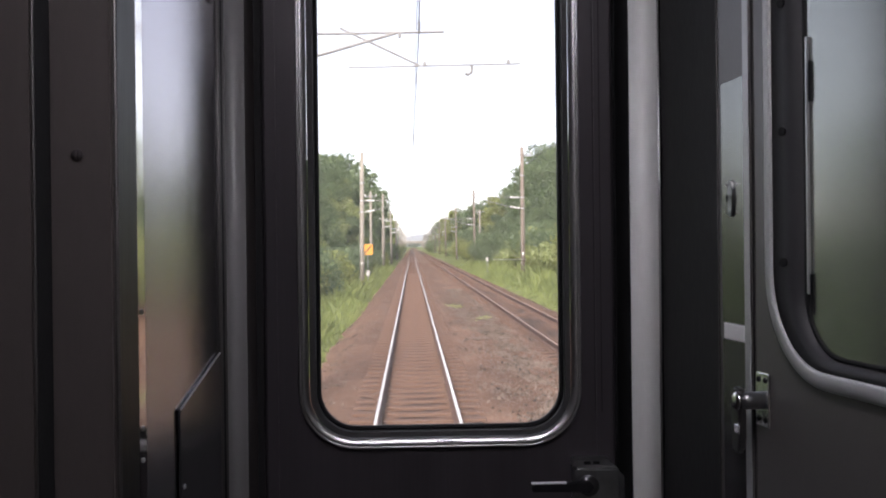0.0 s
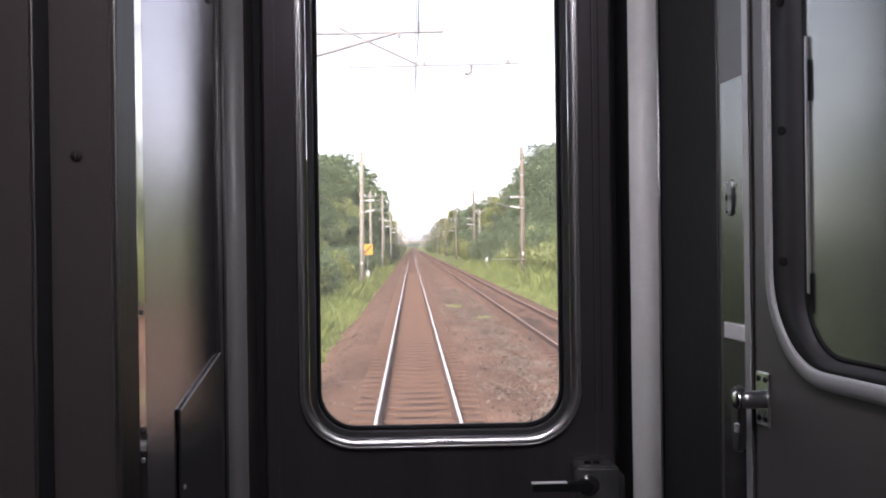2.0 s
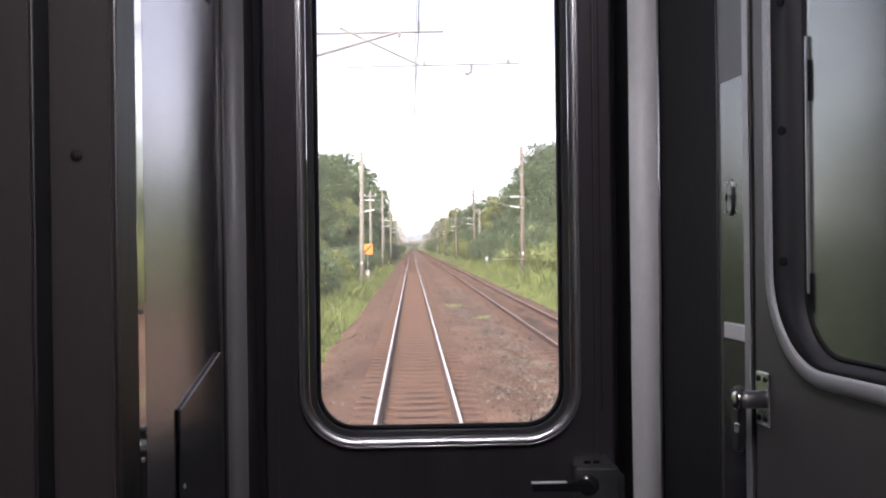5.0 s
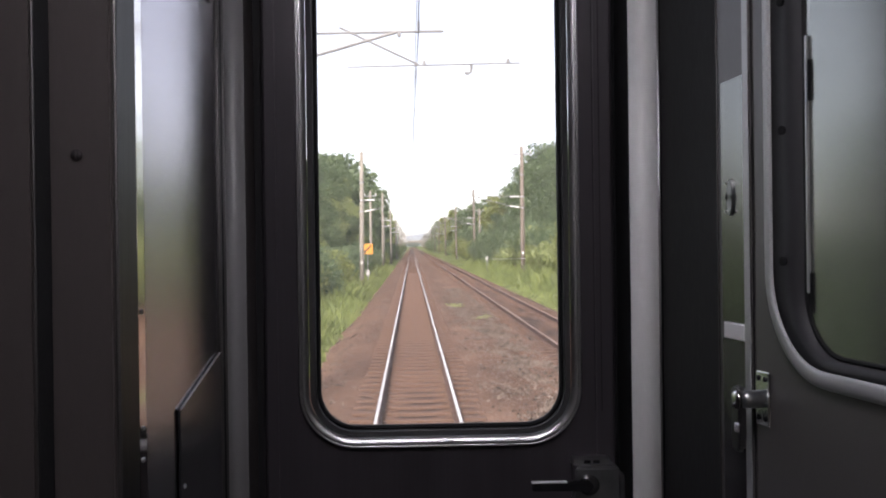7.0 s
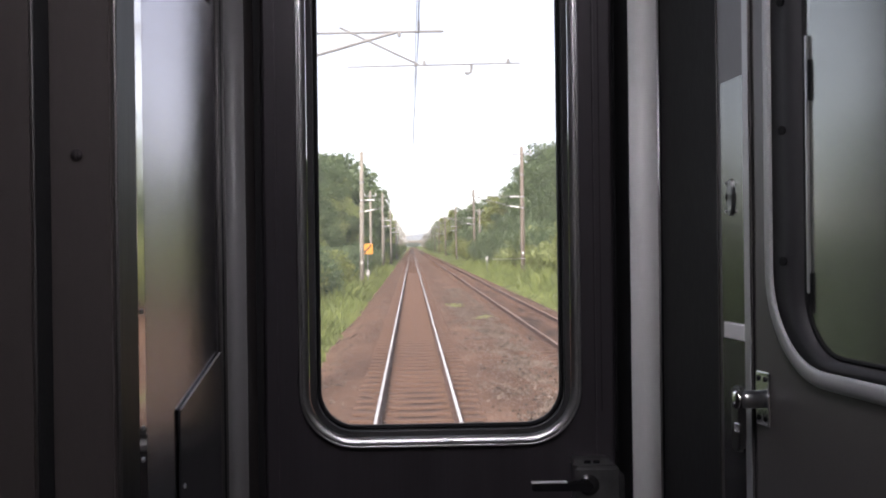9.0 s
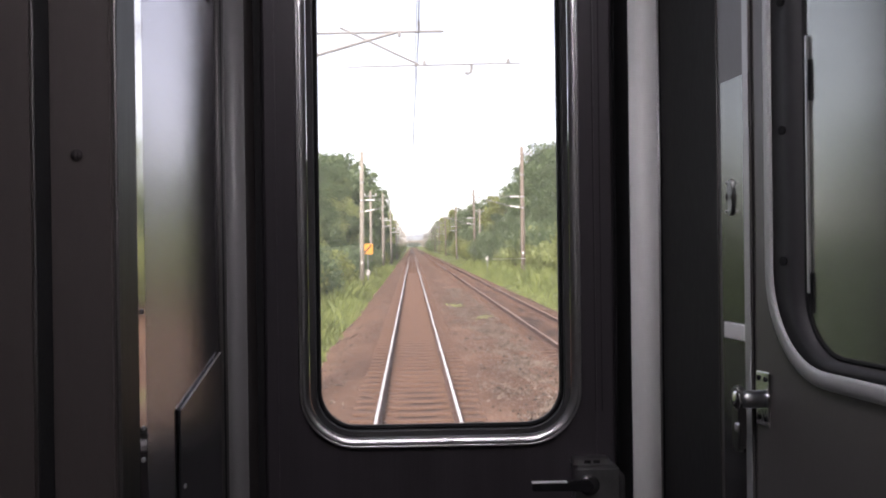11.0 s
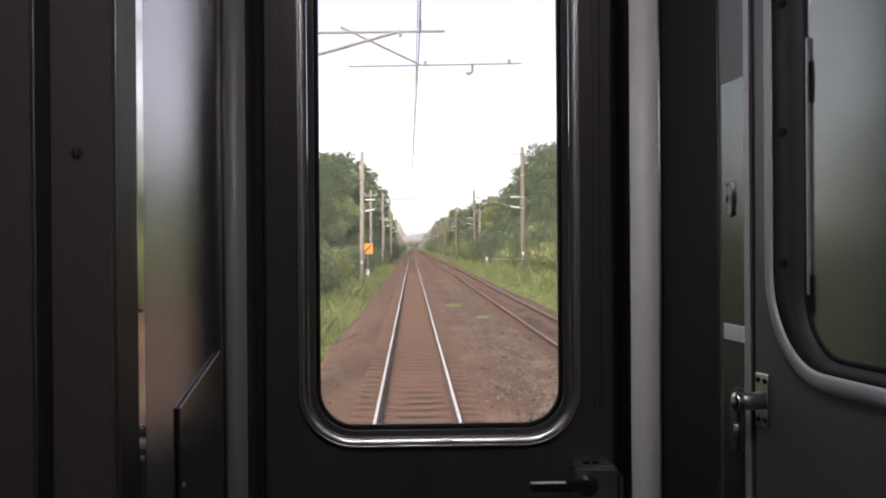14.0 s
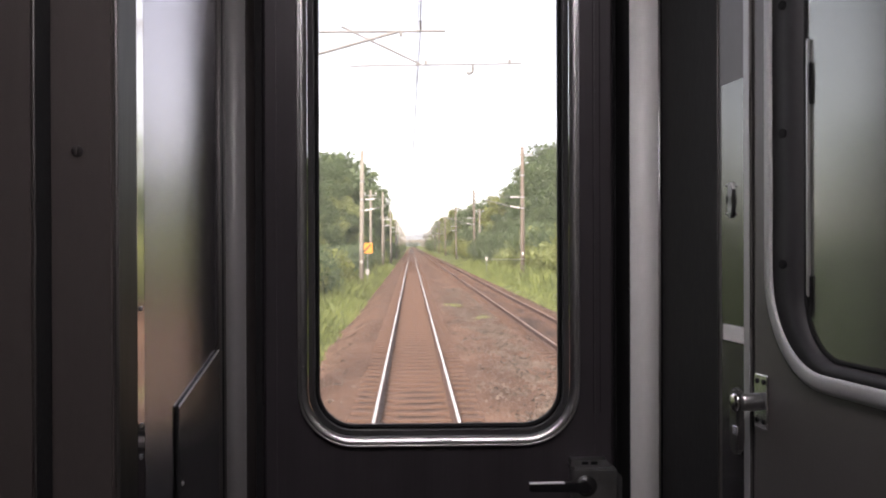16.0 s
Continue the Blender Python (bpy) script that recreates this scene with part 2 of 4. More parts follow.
def ring(w, h, r, profile, n=10, m=None):
    """A frame round a rounded opening w x h in the x-z plane; profile: (grow, depth along -y) from point to point."""
    loops = [[(x, -d, z) for x, z in rounded(w + 2 * g, h + 2 * g, max(0.002, r + g), n)] for g, d in profile]
    bm = loft(loops)
    if m:
        bmesh.ops.transform(bm, matrix=m, verts=bm.verts)
    return bm


def leaf_with_hole(w, h, hole, hole_r, shift, thick, m=None, n=10, edge=0.004):
    """A slab w x h in x-z with a rounded hole whose centre lies at shift; front face at y = 0, back at y = thick."""
    out = lambda g, y: [(x, y, z) for x, z in rounded(w - 2 * g, h - 2 * g, 0.004, n)]
    inn = lambda g, y: [(x + shift[0], y, z + shift[1]) for x, z in rounded(hole[0] + 2 * g, hole[1] + 2 * g, hole_r + g, n)]
    loops = [inn(0, edge), inn(edge, 0), out(edge, 0), out(0, edge), out(0, thick), inn(0, thick)]
    bm = loft(loops)
    if m:
        bmesh.ops.transform(bm, matrix=m, verts=bm.verts)
    return bm


def tube(points, radii, n=10, bm=None):
    """A round bar along points."""
    loops = []
    pts = [Vector(p) for p in points]
    if not isinstance(radii, (list, tuple)):
        radii = [radii] * len(pts)
    for i, p in enumerate(pts):
        d = (pts[min(i + 1, len(pts) - 1)] - pts[max(i - 1, 0)]).normalized()
        q = d.to_track_quat('Z', 'Y')
        loops.append([p + q @ Vector((radii[i] * math.cos(a), radii[i] * math.sin(a), 0))
                      for a in (2 * math.pi * k / n for k in range(n))])
    return join(bm, loft(loops, close_profile=False, caps=True))


def prism(pts, m, thick):
    """A flat plate with outline pts (x, z) from y = 0 back to y = thick, set at m."""
    bm = bmesh.new()
    f = bm.faces.new([bm.verts.new((x, 0, z)) for x, z in pts])
    got = bmesh.ops.extrude_face_region(bm, geom=[f])
    bmesh.ops.translate(bm, vec=(0, thick, 0), verts=[v for v in got["geom"] if isinstance(v, bmesh.types.BMVert)])
    bmesh.ops.recalc_face_normals(bm, faces=bm.faces)
    bmesh.ops.transform(bm, matrix=m, verts=bm.verts)
    return bm


def setting(name, bm, mat, label, category, smooth=False):
    return tagged(mesh_object(name, bm, mat, None, "", smooth), label, category, "", "structure")


def screw(parent, at, normal, r=0.0035, mat=None, name="screw"):
    n = Vector(normal).normalized()
    p = Vector(at)
    bm = tube([p - n * 0.001, p + n * 0.0012, p + n * 0.002], [r, r, r * 0.6], 10)
    return part(name, bm, mat or LOCKMETAL, parent)


# ================= the carriage =================
FLOOR_Z, CEIL_Z = 1.12, 3.25
DOOR_Y = 1.60

setting("floor", box((-1.4, -6.0, FLOOR_Z - 0.08), (1.4, 1.75, FLOOR_Z), 0), FLOORING, "grey vinyl floor of the carriage end", "floor")
setting("ceiling", box((-1.45, -6.1, CEIL_Z), (1.45, 1.8, CEIL_Z + 0.06), 0), CREAM, "cream carriage ceiling", "ceiling")


def side_wall(name, x, windows):
    """Carriage side with real window openings between piers."""
    bm = bmesh.new()
    lo, hi = (x, x + 0.08) if x > 0 else (x - 0.08, x)
    z0, z1 = FLOOR_Z + 1.05, FLOOR_Z + 1.95
    setting(name + "_lower", box((lo, -6.1, FLOOR_Z - 0.08), (hi, 1.8, z0 - 0.002), 0.003, 1), WAINSCOT, "dark brown lower carriage wall", "wall")
    box((lo, -6.1, z1), (hi, 1.8, CEIL_Z), 0.003, 1, bm)
    edges = [-6.1] + [v for w in windows for v in w] + [1.8]
    for a, b in zip(edges[0::2], edges[1::2]):
        box((lo, a, z0), (hi, b, z1), 0.003, 1, bm)
    return setting(name, bm, CREAM, "cream laminate carriage side wall with window openings", "wall")


WINDOWS = [(-5.6, -4.4), (-4.0, -2.8), (-2.4, -1.2)]
for side, x in (("west", -1.4), ("east", 1.4)):
    side_wall("wall_" + side, x, WINDOWS)
    for a, b in WINDOWS:
        lamp = new("window_daylight", bpy.data.lights.new("window_daylight", 'AREA'))
        lamp.data.shape, lamp.data.size, lamp.data.size_y = 'RECTANGLE', b - a, 0.9
        lamp.data.energy = WINDOW_LIGHT
        lamp.data.color = (0.95, 0.97, 1.0)
        lamp.matrix_world = look((x * 1.02, (a + b) / 2, FLOOR_Z + 1.5), (0, (a + b) / 2, FLOOR_Z + 1.45))
setting("wall_south", box((-1.4, -6.1, FLOOR_Z + 1.05), (1.4, -6.0, CEIL_Z), 0), CREAM, "cream rear wall of the carriage", "wall")
setting("wall_south_lower", box((-1.4, -6.1, FLOOR_Z), (1.4, -5.99, FLOOR_Z + 1.048), 0), WAINSCOT, "dark brown lower rear wall", "wall")
setting("underframe", box((-1.3, -6.0, 0.16), (1.3, 1.70, FLOOR_Z - 0.082), 0.02), DARKPAINT, "dark carriage underframe above the rails", "underframe")

# partition between saloon and vestibule, with its doorway
bm = bmesh.new()
for x0, x1 in ((-1.4, -0.42), (0.42, 1.4)):
    box((x0, -0.95, FLOOR_Z), (x1, -0.90, CEIL_Z), 0.003, 1, bm)
box((-0.42, -0.95, FLOOR_Z + 1.9), (0.42, -0.90, CEIL_Z), 0.003, 1, bm)
setting("wall_saloon", bm, DARKPAINT, "dark partition with a doorway to the saloon", "wall")

# fluorescent ceiling light of the vestibule
GLOW = bpy.data.materials.new("lit light diffuser")
GLOW.use_nodes = True
gb = GLOW.node_tree.nodes["Principled BSDF"]
gb.inputs["Base Color"].default_value = (0.8, 0.8, 0.78, 1)
gb.inputs["Emission Color"].default_value, gb.inputs["Emission Strength"].default_value = (0.95, 0.96, 1.0, 1), LAMP_GLOW
lamp = empty("ceiling_light", "lit fluorescent ceiling light with a white diffuser", "light")
part("frame", ring(0.2, 0.8, 0.01, [(0.0, 0.0), (0.0, 0.03), (0.012, 0.034), (0.024, 0.03), (0.026, 0.0)], 4, pose(0.05, 0.35, CEIL_Z - 0.0005, 90, 0, 0)), GREYPAINT, lamp)
part("diffuser", box((-0.05, -0.05, CEIL_Z - 0.026), (0.15, 0.75, CEIL_Z - 0.001), 0.004, 1), GLOW, lamp)

# end bulkhead round the gangway door
bm = bmesh.new()
box((-1.4, 1.645, FLOOR_Z), (-0.262, 1.74, CEIL_Z), 0, bm=bm)
box((0.352, 1.645, FLOOR_Z), (1.4, 1.74, CEIL_Z), 0, bm=bm)
box((-0.262, 1.645, 2.98), (0.352, 1.74, CEIL_Z), 0, bm=bm)
setting("wall_north", bm, DARKPAINT, "dark painted end bulkhead round the gangway door", "wall")

# gangway door
door = empty("gangway_door", "dark brushed steel gangway end door with tall rounded window", "door")
WX, WW, WZ0, WZ1, WR = 0.046, 0.398, 2.022, 2.86, 0.058
wz = (WZ0 + WZ1) / 2
DL, DR, DB, DT = -0.245, 0.338, FLOOR_Z + 0.01, 2.96
dm = pose((DL + DR) / 2, DOOR_Y, (DB + DT) / 2)
HOLE = (WW + 0.05, WZ1 - WZ0 + 0.05)
part("door_leaf", leaf_with_hole(DR - DL, DT - DB, HOLE, WR + 0.025, (WX - (DL + DR) / 2, wz - (DB + DT) / 2), 0.035, dm), DOORMETAL, door)
wm = pose(WX, DOOR_Y, wz)
H = WZ1 - WZ0
part("window_trim", ring(WW, H, WR, [(0.019, 0.0), (0.019, 0.003), (0.0205, 0.0052), (0.0245, 0.0080), (0.0288, 0.0100), (0.0305, 0.0095), (0.0315, 0.006),
                                     (0.0322, 0.0075), (0.0335, 0.0086), (0.0355, 0.0075), (0.036, 0.0)], 14, wm), TRIM, door, "bright aluminium window trim", True)
part("window_channel", ring(WW, H, WR, [(0.0075, -0.02), (0.0075, 0.003), (0.0085, 0.005), (0.010, 0.004), (0.013, 0.001), (0.0185, 0.001), (0.0188, -0.02)], 14, wm), FRAMEGREY, door, "dark grey inner frame", True)
part("window_rubber", ring(WW, H, WR, [(0.0005, -0.016), (0.0, -0.005), (0.002, -0.002), (0.005, 0.0), (0.0073, -0.002), (0.0073, -0.016)], 14, wm), RUBBER, door, "black rubber window seal", True)
pane = part("pane", box((WX - WW / 2 - 0.004, DOOR_Y + 0.008, WZ0 - 0.004), (WX + WW / 2 + 0.004, DOOR_Y + 0.014, WZ1 + 0.004), 0), GLASS, door, "slightly dusty clear glass whose film also stands in for haze")
part("scratch", box((WX + 0.088, DOOR_Y + 0.0076, 2.2962), (WX + 0.146, DOOR_Y + 0.0081, 2.2968), 0), SCRATCHED, door, "fine pale scratch in the glass")
pane.visible_shadow = False
# small illegible marking on the lower trim
for i, (dx, w) in enumerate(((0.0, 0.004), (0.006, 0.003), (0.011, 0.004), (0.017, 0.003), (0.022, 0.005))):
    part("marking_bar", box((WX - 0.008 + dx, DOOR_Y - 0.0100, WZ0 - 0.0262), (WX - 0.008 + dx + w, DOOR_Y - 0.0094, WZ0 - 0.0236), 0), SIGNBAR, door)
for z in (2.12, 2.24, 2.36, 2.48, 2.60, 2.72):
    for x in (WX - WW / 2 - 0.025, WX + WW / 2 + 0.025):
        screw(door, (x, DOOR_Y - 0.0095, z), (0, -1, 0), 0.0018, LOCKMETAL)
for x in (WX - 0.13, WX + 0.13):
    screw(door, (x, DOOR_Y - 0.0095, WZ0 - 0.025), (0, -1, 0), 0.0018, LOCKMETAL)
# raised stile edge on the handle side
part("edge_strip", box((0.305, DOOR_Y - 0.003, DB + 0.02), (0.333, DOOR_Y - 0.0002, DT - 0.02), 0.0012), DOORMETAL, door)
part("edge_strip", box((-0.240, DOOR_Y - 0.003, DB + 0.02), (-0.222, DOOR_Y - 0.0002, DT - 0.02), 0.0012), DOORMETAL, door)
for x in (0.3145, 0.3035):
    part("groove", box((x, DOOR_Y - 0.0034, 2.04), (x + 0.0011, DOOR_Y - 0.0029, DT - 0.03), 0), RUBBER, door)
# lock case and lever
lock = part("lock_case", box((0.2625, DOOR_Y - 0.040, 1.865), (0.3355, DOOR_Y - 0.0033, 1.955), 0.004), LOCKMETAL, door, "dull steel lock case")
part("lock_lip", prism([(0.2605, 0), (0.3285, 0), (0.3195, 0.011), (0.2625, 0.011)], pose(0, DOOR_Y - 0.028, 1.9555), 0.0245), LOCKMETAL, lock)
for x in (0.279, 0.294):
    part("slot", box((x, DOOR_Y - 0.0290, 1.9585), (x + 0.011, DOOR_Y - 0.0283, 1.9635), 0), RUBBER, lock)
part("rosette", tube([(0.284, DOOR_Y - 0.0400, 1.927), (0.284, DOOR_Y - 0.046, 1.927), (0.284, DOOR_Y - 0.049, 1.927)], [0.017, 0.017, 0.013], 24), GRIPMETAL, lock, "", True)
bm = prism([(0.1875, -0.002), (0.1895, 0.0065), (0.266, 0.0075), (0.281, 0.0105), (0.289, 0.0), (0.283, -0.010), (0.268, -0.008), (0.1895, -0.0065)],
           pose(0, DOOR_Y - 0.066, 1.930), 0.014)
bmesh.ops.bevel(bm, geom=list(bm.edges), offset=0.0015, segments=2, affect='EDGES')
tube([(0.278, DOOR_Y - 0.048, 1.930), (0.278, DOOR_Y - 0.056, 1.930)], 0.009, 14, bm)
lever = part("lever", bm, RUBBER, lock, "flat dark lever handle")
# highlight along the lever's upper edge, laid on as a pale painted strip
part("edge_highlight", box((0.1885, DOOR_Y - 0.0655, 1.9364), (0.245, DOOR_Y - 0.0535, 1.9376), 0), GREYPAINT, lever, "pale strip painted as the highlight on the upper edge")
part("keeper", box((0.3395, DOOR_Y - 0.030, 1.86), (0.3525, DOOR_Y + 0.010, 1.938), 0.002), LOCKMETAL, door)
screw(door, (0.346, DOOR_Y - 0.030, 1.925), (0, -1, 0), 0.003)

# rubber seals between leaf and jamb
setting("door_seal", box((-0.262, 1.612, FLOOR_Z), (-0.2455, 1.644, 2.98), 0.003), BLACKPAINT, "black rubber door seal", "seal")
setting("door_seal", box((0.3385, 1.6125, FLOOR_Z), (0.352, 1.644, 2.98), 0.003), RUBBER, "black rubber door seal", "seal")
setting("door_header", box((-0.262, 1.60, 2.962), (0.352, 1.644, 3.02), 0.002), DARKPAINT, "dark door header", "trim")

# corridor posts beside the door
setting("post_left", box((-0.298, 1.50, FLOOR_Z), (-0.258, 1.515, CEIL_Z), 0.004, 3), POSTSHADED, "grey corridor post with its shade in the paint", "post", True)
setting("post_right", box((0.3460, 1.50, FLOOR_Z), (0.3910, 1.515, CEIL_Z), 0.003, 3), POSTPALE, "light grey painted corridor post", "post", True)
setting("post_bead", tube([(0.3905, 1.5003, FLOOR_Z), (0.3905, 1.5003, CEIL_Z)], 0.0018, 10), TRIM, "thin bright bead on the post corner", "trim", True)
setting("post_liner", box((-0.298, 1.5152, FLOOR_Z), (-0.2605, 1.6448, CEIL_Z), 0.002), DARKPAINT, "black liner behind the corridor post", "trim")
setting("post_liner", box((0.3455, 1.5152, FLOOR_Z), (0.385, 1.6448, CEIL_Z), 0.002), RUBBER, "black liner behind the corridor post", "trim")


def wall_slab(name, a, b, mat, label, thick=0.03, z0=FLOOR_Z, z1=CEIL_Z, bevel=0.002, away=1):
    """An upright slab whose seen face runs in plan from a to b."""
    a, b = Vector((*a, 0)), Vector((*b, 0))
    d = b - a
    m = Matrix.Translation(a) @ Matrix.Rotation(math.atan2(d.y, d.x), 4, 'Z')
    lo, hi = (0, 0) if away > 0 else (0, -thick), (d.length, thick) if away > 0 else (d.length, 0)
    return setting(name, box((lo[0], lo[1], z0), (hi[0], hi[1], z1), bevel, 2, None, m), mat, label, "wall")


# passage wall of brushed steel, closing in a little towards the door
LX, LF, LEAN = -0.271, 1.3595, 0.0454
on_wall = lambda y: (LX - LEAN * (LF - y), y)
LN = 1.0385
WALL_TURN = Matrix.Rotation(math.atan2(1, LEAN), 4, 'Z')
wall_slab("partition_left", on_wall(LN), on_wall(LF), STAINLESS, "brushed stainless steel passage wall mirroring the daylight", bevel=0.0008)
lm = Matrix.Translation((*on_wall(LN), 0)) @ WALL_TURN
LEN = (LF - LN) * math.hypot(1, LEAN)
for k, (x, y, r) in enumerate(((LX + 0.001, LF + 0.003, 0.003), (LX + 0.004, LF + 0.008, 0.0022), (LX + 0.006, LF + 0.013, 0.0022))):
    setting("corner_bead", tube([(x, y, FLOOR_Z), (x, y, CEIL_Z)], r, 12), (DULLBEAD, RUBBER, DULLBEAD)[k], "narrow metal bead in the wall corner", "trim", True)
wall_slab("wall_return", (LX - 0.002, LF + 0.016), (-0.2985, 1.512), DARKPAINT, "dark wall return behind the steel wall", 0.03, away=1)
# lower dark plate with a slanted top edge
kick = empty("kick_plate", "glossy dark plate with slanted top on the steel wall", "plate")
K0 = 0.1140
pl = lm @ pose(0, -0.0035, 0)
part("plate", prism([(K0, 1.2), (LEN - 0.012, 1.2), (LEN - 0.012, 2.1757), (K0, 2.1288)], pl, 0.003), PLATE, kick)
part("edge", prism([(K0 - 0.0012, 2.1272), (LEN - 0.012, 2.1742), (LEN - 0.012, 2.1760), (K0 - 0.0012, 2.1290)], lm @ pose(0, -0.0038, 0), 0.0015), SATIN, kick, "bright bent edge")
part("edge", prism([(K0 - 0.0025, 1.2), (K0 - 0.0005, 1.2), (K0 - 0.0005, 2.1300), (K0 - 0.0025, 2.1280)], lm @ pose(0, -0.0038, 0), 0.003), RUBBER, kick)
for z in (2.035, 1.70):
    screw(kick, lm @ Vector((K0 + 0.012, -0.0035, z)), (1, 0, 0), 0.003)
clip = empty("wall_clip", "small chrome clip high on the steel wall", "clip")
part("tongue", box((LX - 0.003, LF - 0.045, 2.655), (LX + 0.002, LF - 0.030, 2.71), 0.0015, 2), CHROME, clip)
screw(clip, (LX + 0.002, LF - 0.0375, 2.70), (1, 0, 0), 0.003)
# polished strip and duller near panel of the same wall, then the dark panels before it
wall_slab("wall_strip", on_wall(1.0155), on_wall(LN - 0.0003), POLISHED, "polished steel cover strip on the wall joint", bevel=0.0004)
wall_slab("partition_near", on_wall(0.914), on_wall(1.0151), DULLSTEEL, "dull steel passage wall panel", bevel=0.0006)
setting("nosing_bead", tube([(-0.2738, 0.9032, FLOOR_Z), (-0.2738, 0.9032, CEIL_Z)], 0.0025, 12), DULLBEAD, "metal bead on the panel corner", "trim", True)
nos = empty("wall_studs", "small steel studs on the wall joint", "stud")
for z in (2.2544, 2.131, 2.0977):
    screw(nos, (on_wall(1.0245)[0], 1.0245, z), (1, -0.3, 0), 0.0028, LOCKMETAL, "stud")
setting("panel_dark_left", box((-0.3350, 0.8994, FLOOR_Z), (-0.2750, 0.9120, CEIL_Z), 0.003), DARKPAINT, "dark painted door pocket panel", "panel")
hole = empty("panel_bolt", "dark recessed bolt head in the panel", "bolt")
part("cup", tube([(-0.3083, 0.8996, 2.4085), (-0.3083, 0.8984, 2.4085), (-0.3083, 0.8988, 2.4085)], [0.0055, 0.0052, 0.004], 20), BOLTBROWN, hole, "", True)
# the gap's deep shade is given by a black backing
setting("panel_groove", box((-0.46, 0.985, FLOOR_Z), (-0.326, 1.0, CEIL_Z), 0), RUBBER, "black backing for the shade in the groove", "seal")
setting("panel_near_left", box((-0.70, 0.8157, FLOOR_Z), (-0.3165, 0.8500, CEIL_Z), 0.002), DARKPAINT, "dark painted vestibule panel", "panel")
# black cover added on the panel's side, standing in for shade in the gap
setting("panel_edge_shade", box((-0.3164, 0.8185, FLOOR_Z), (-0.3150, 0.8520, CEIL_Z), 0), RUBBER, "black strip that darkens the panel side in the groove", "seal")
setting("panel_bead", tube([(-0.3160, 0.8165, FLOOR_Z), (-0.3160, 0.8165, CEIL_Z)], 0.0011, 8), DULLBEAD, "thin metal bead on the panel edge", "trim", True)
setting("wall_cab_left", box((-1.4, 0.84, FLOOR_Z), (-0.7002, 0.90, CEIL_Z), 0.002), CREAM, "cream wall of the cab", "wall")

# right side of the passage
wall_slab("partition_right", (0.3930, 1.499), (0.4065, 1.262), BLACKPAINT, "near black painted passage wall", away=1)
# narrow jamb panel with a keyhole plate
jamb = empty("door_jamb", "narrow steel jamb of the cab door with an oval keyhole plate", "jamb")
JA, JB = Vector((0.4065, 1.2615, 0)), Vector((0.4155, 1.1620, 0))
jm = Matrix.Translation(JA) @ Matrix.Rotation(math.atan2(JB.y - JA.y, JB.x - JA.x), 4, 'Z')
JL = (JB - JA).length
part("jamb_face", box((0, 0, FLOOR_Z), (JL, 0.03, CEIL_Z), 0.001, 1, None, jm), CABDOOR, jamb)
part("strike_plate", box((0.014, -0.001, 2.2175), (JL - 0.001, 0.0, 2.528), 0.001, 1, None, jm), STRIKE, jamb, "dull steel strike plate")
part("cross_bar", box((0.022, -0.003, 2.196), (JL - 0.0175, 0.0, 2.2165), 0.001, 1, None, jm), GREYPAINT, jamb, "light grey cross bar")
part("lower_plate", box((0.014, -0.001, 1.30), (JL - 0.001, 0.0, 2.1955), 0.001, 1, None, jm), PLATE, jamb, "dark lower jamb plate")
om = jm @ pose(0.045, -0.0040, 2.377)
rose = part("escutcheon", prism([(0.0078 * math.cos(a), 0.0235 * math.sin(a)) for a in np.linspace(0, 2 * math.pi, 28, endpoint=False)], om, 0.003), ROSESTEEL, jamb, "oval steel keyhole plate")
part("keyhole", prism([(0.003 * math.cos(a), 0.005 * math.sin(a)) for a in np.linspace(0, 2 * math.pi, 14, endpoint=False)], om @ pose(0, -0.0035, 0), 0.0005), RUBBER, rose)
for dz in (-0.018, 0.018):
    screw(rose, om @ Vector((0, -0.003, dz)), jm.to_3x3() @ Vector((0, -1, 0)), 0.0022, LOCKMETAL)
part("jamb_bead", tube([jm @ Vector((0.003, -0.001, FLOOR_Z)), jm @ Vector((0.003, -0.001, CEIL_Z))], 0.0012, 8), DULLBEAD, jamb, "thin metal corner bead", True)
part("jamb_edge", box((JL - 0.017, -0.0022, FLOOR_Z), (JL - 0.001, -0.0013, CEIL_Z), 0.0008, 2, None, jm), FRAMEPAINT, jamb, "grey jamb edge")

# cab door with a large rounded window
cab = empty("cab_door", "grey painted cab door with a large rounded window", "door")
ANG = radians(7.5)
CA = Vector((0.4165, 1.168, 0))
along = Vector((math.sin(ANG), -math.cos(ANG), 0))
cm = Matrix.Translation(CA) @ Matrix.Rotation(math.atan2(along.y, along.x), 4, 'Z')     # x along the door, -y towards the passage
C0, CW, CB, CT = 0.008, 0.66, FLOOR_Z + 0.01, 3.10
S0, S1, CZ0, CZ1 = 0.074, 0.58, 2.1935, 2.98
dmc = cm @ pose((C0 + CW) / 2, 0, (CB + CT) / 2)
sh = ((S0 + S1) / 2 - (C0 + CW) / 2, (CZ0 + CZ1) / 2 - (CB + CT) / 2)
part("door_leaf", leaf_with_hole(CW - C0, CT - CB, (S1 - S0 + 0.03, CZ1 - CZ0 + 0.03), 0.115, sh, 0.035, dmc), CABDOOR, cab)
fm = cm @ pose((S0 + S1) / 2, 0, (CZ0 + CZ1) / 2)
part("window_frame", ring(S1 - S0, CZ1 - CZ0, 0.095, [(0.0125, -0.002), (0.0125, 0.005), (0.0135, 0.0068), (0.016, 0.0075), (0.027, 0.0065), (0.031, 0.0045), (0.0325, 0.0)], 20, fm),
     FRAMEPAINT, cab, "grey enamelled window frame", True)
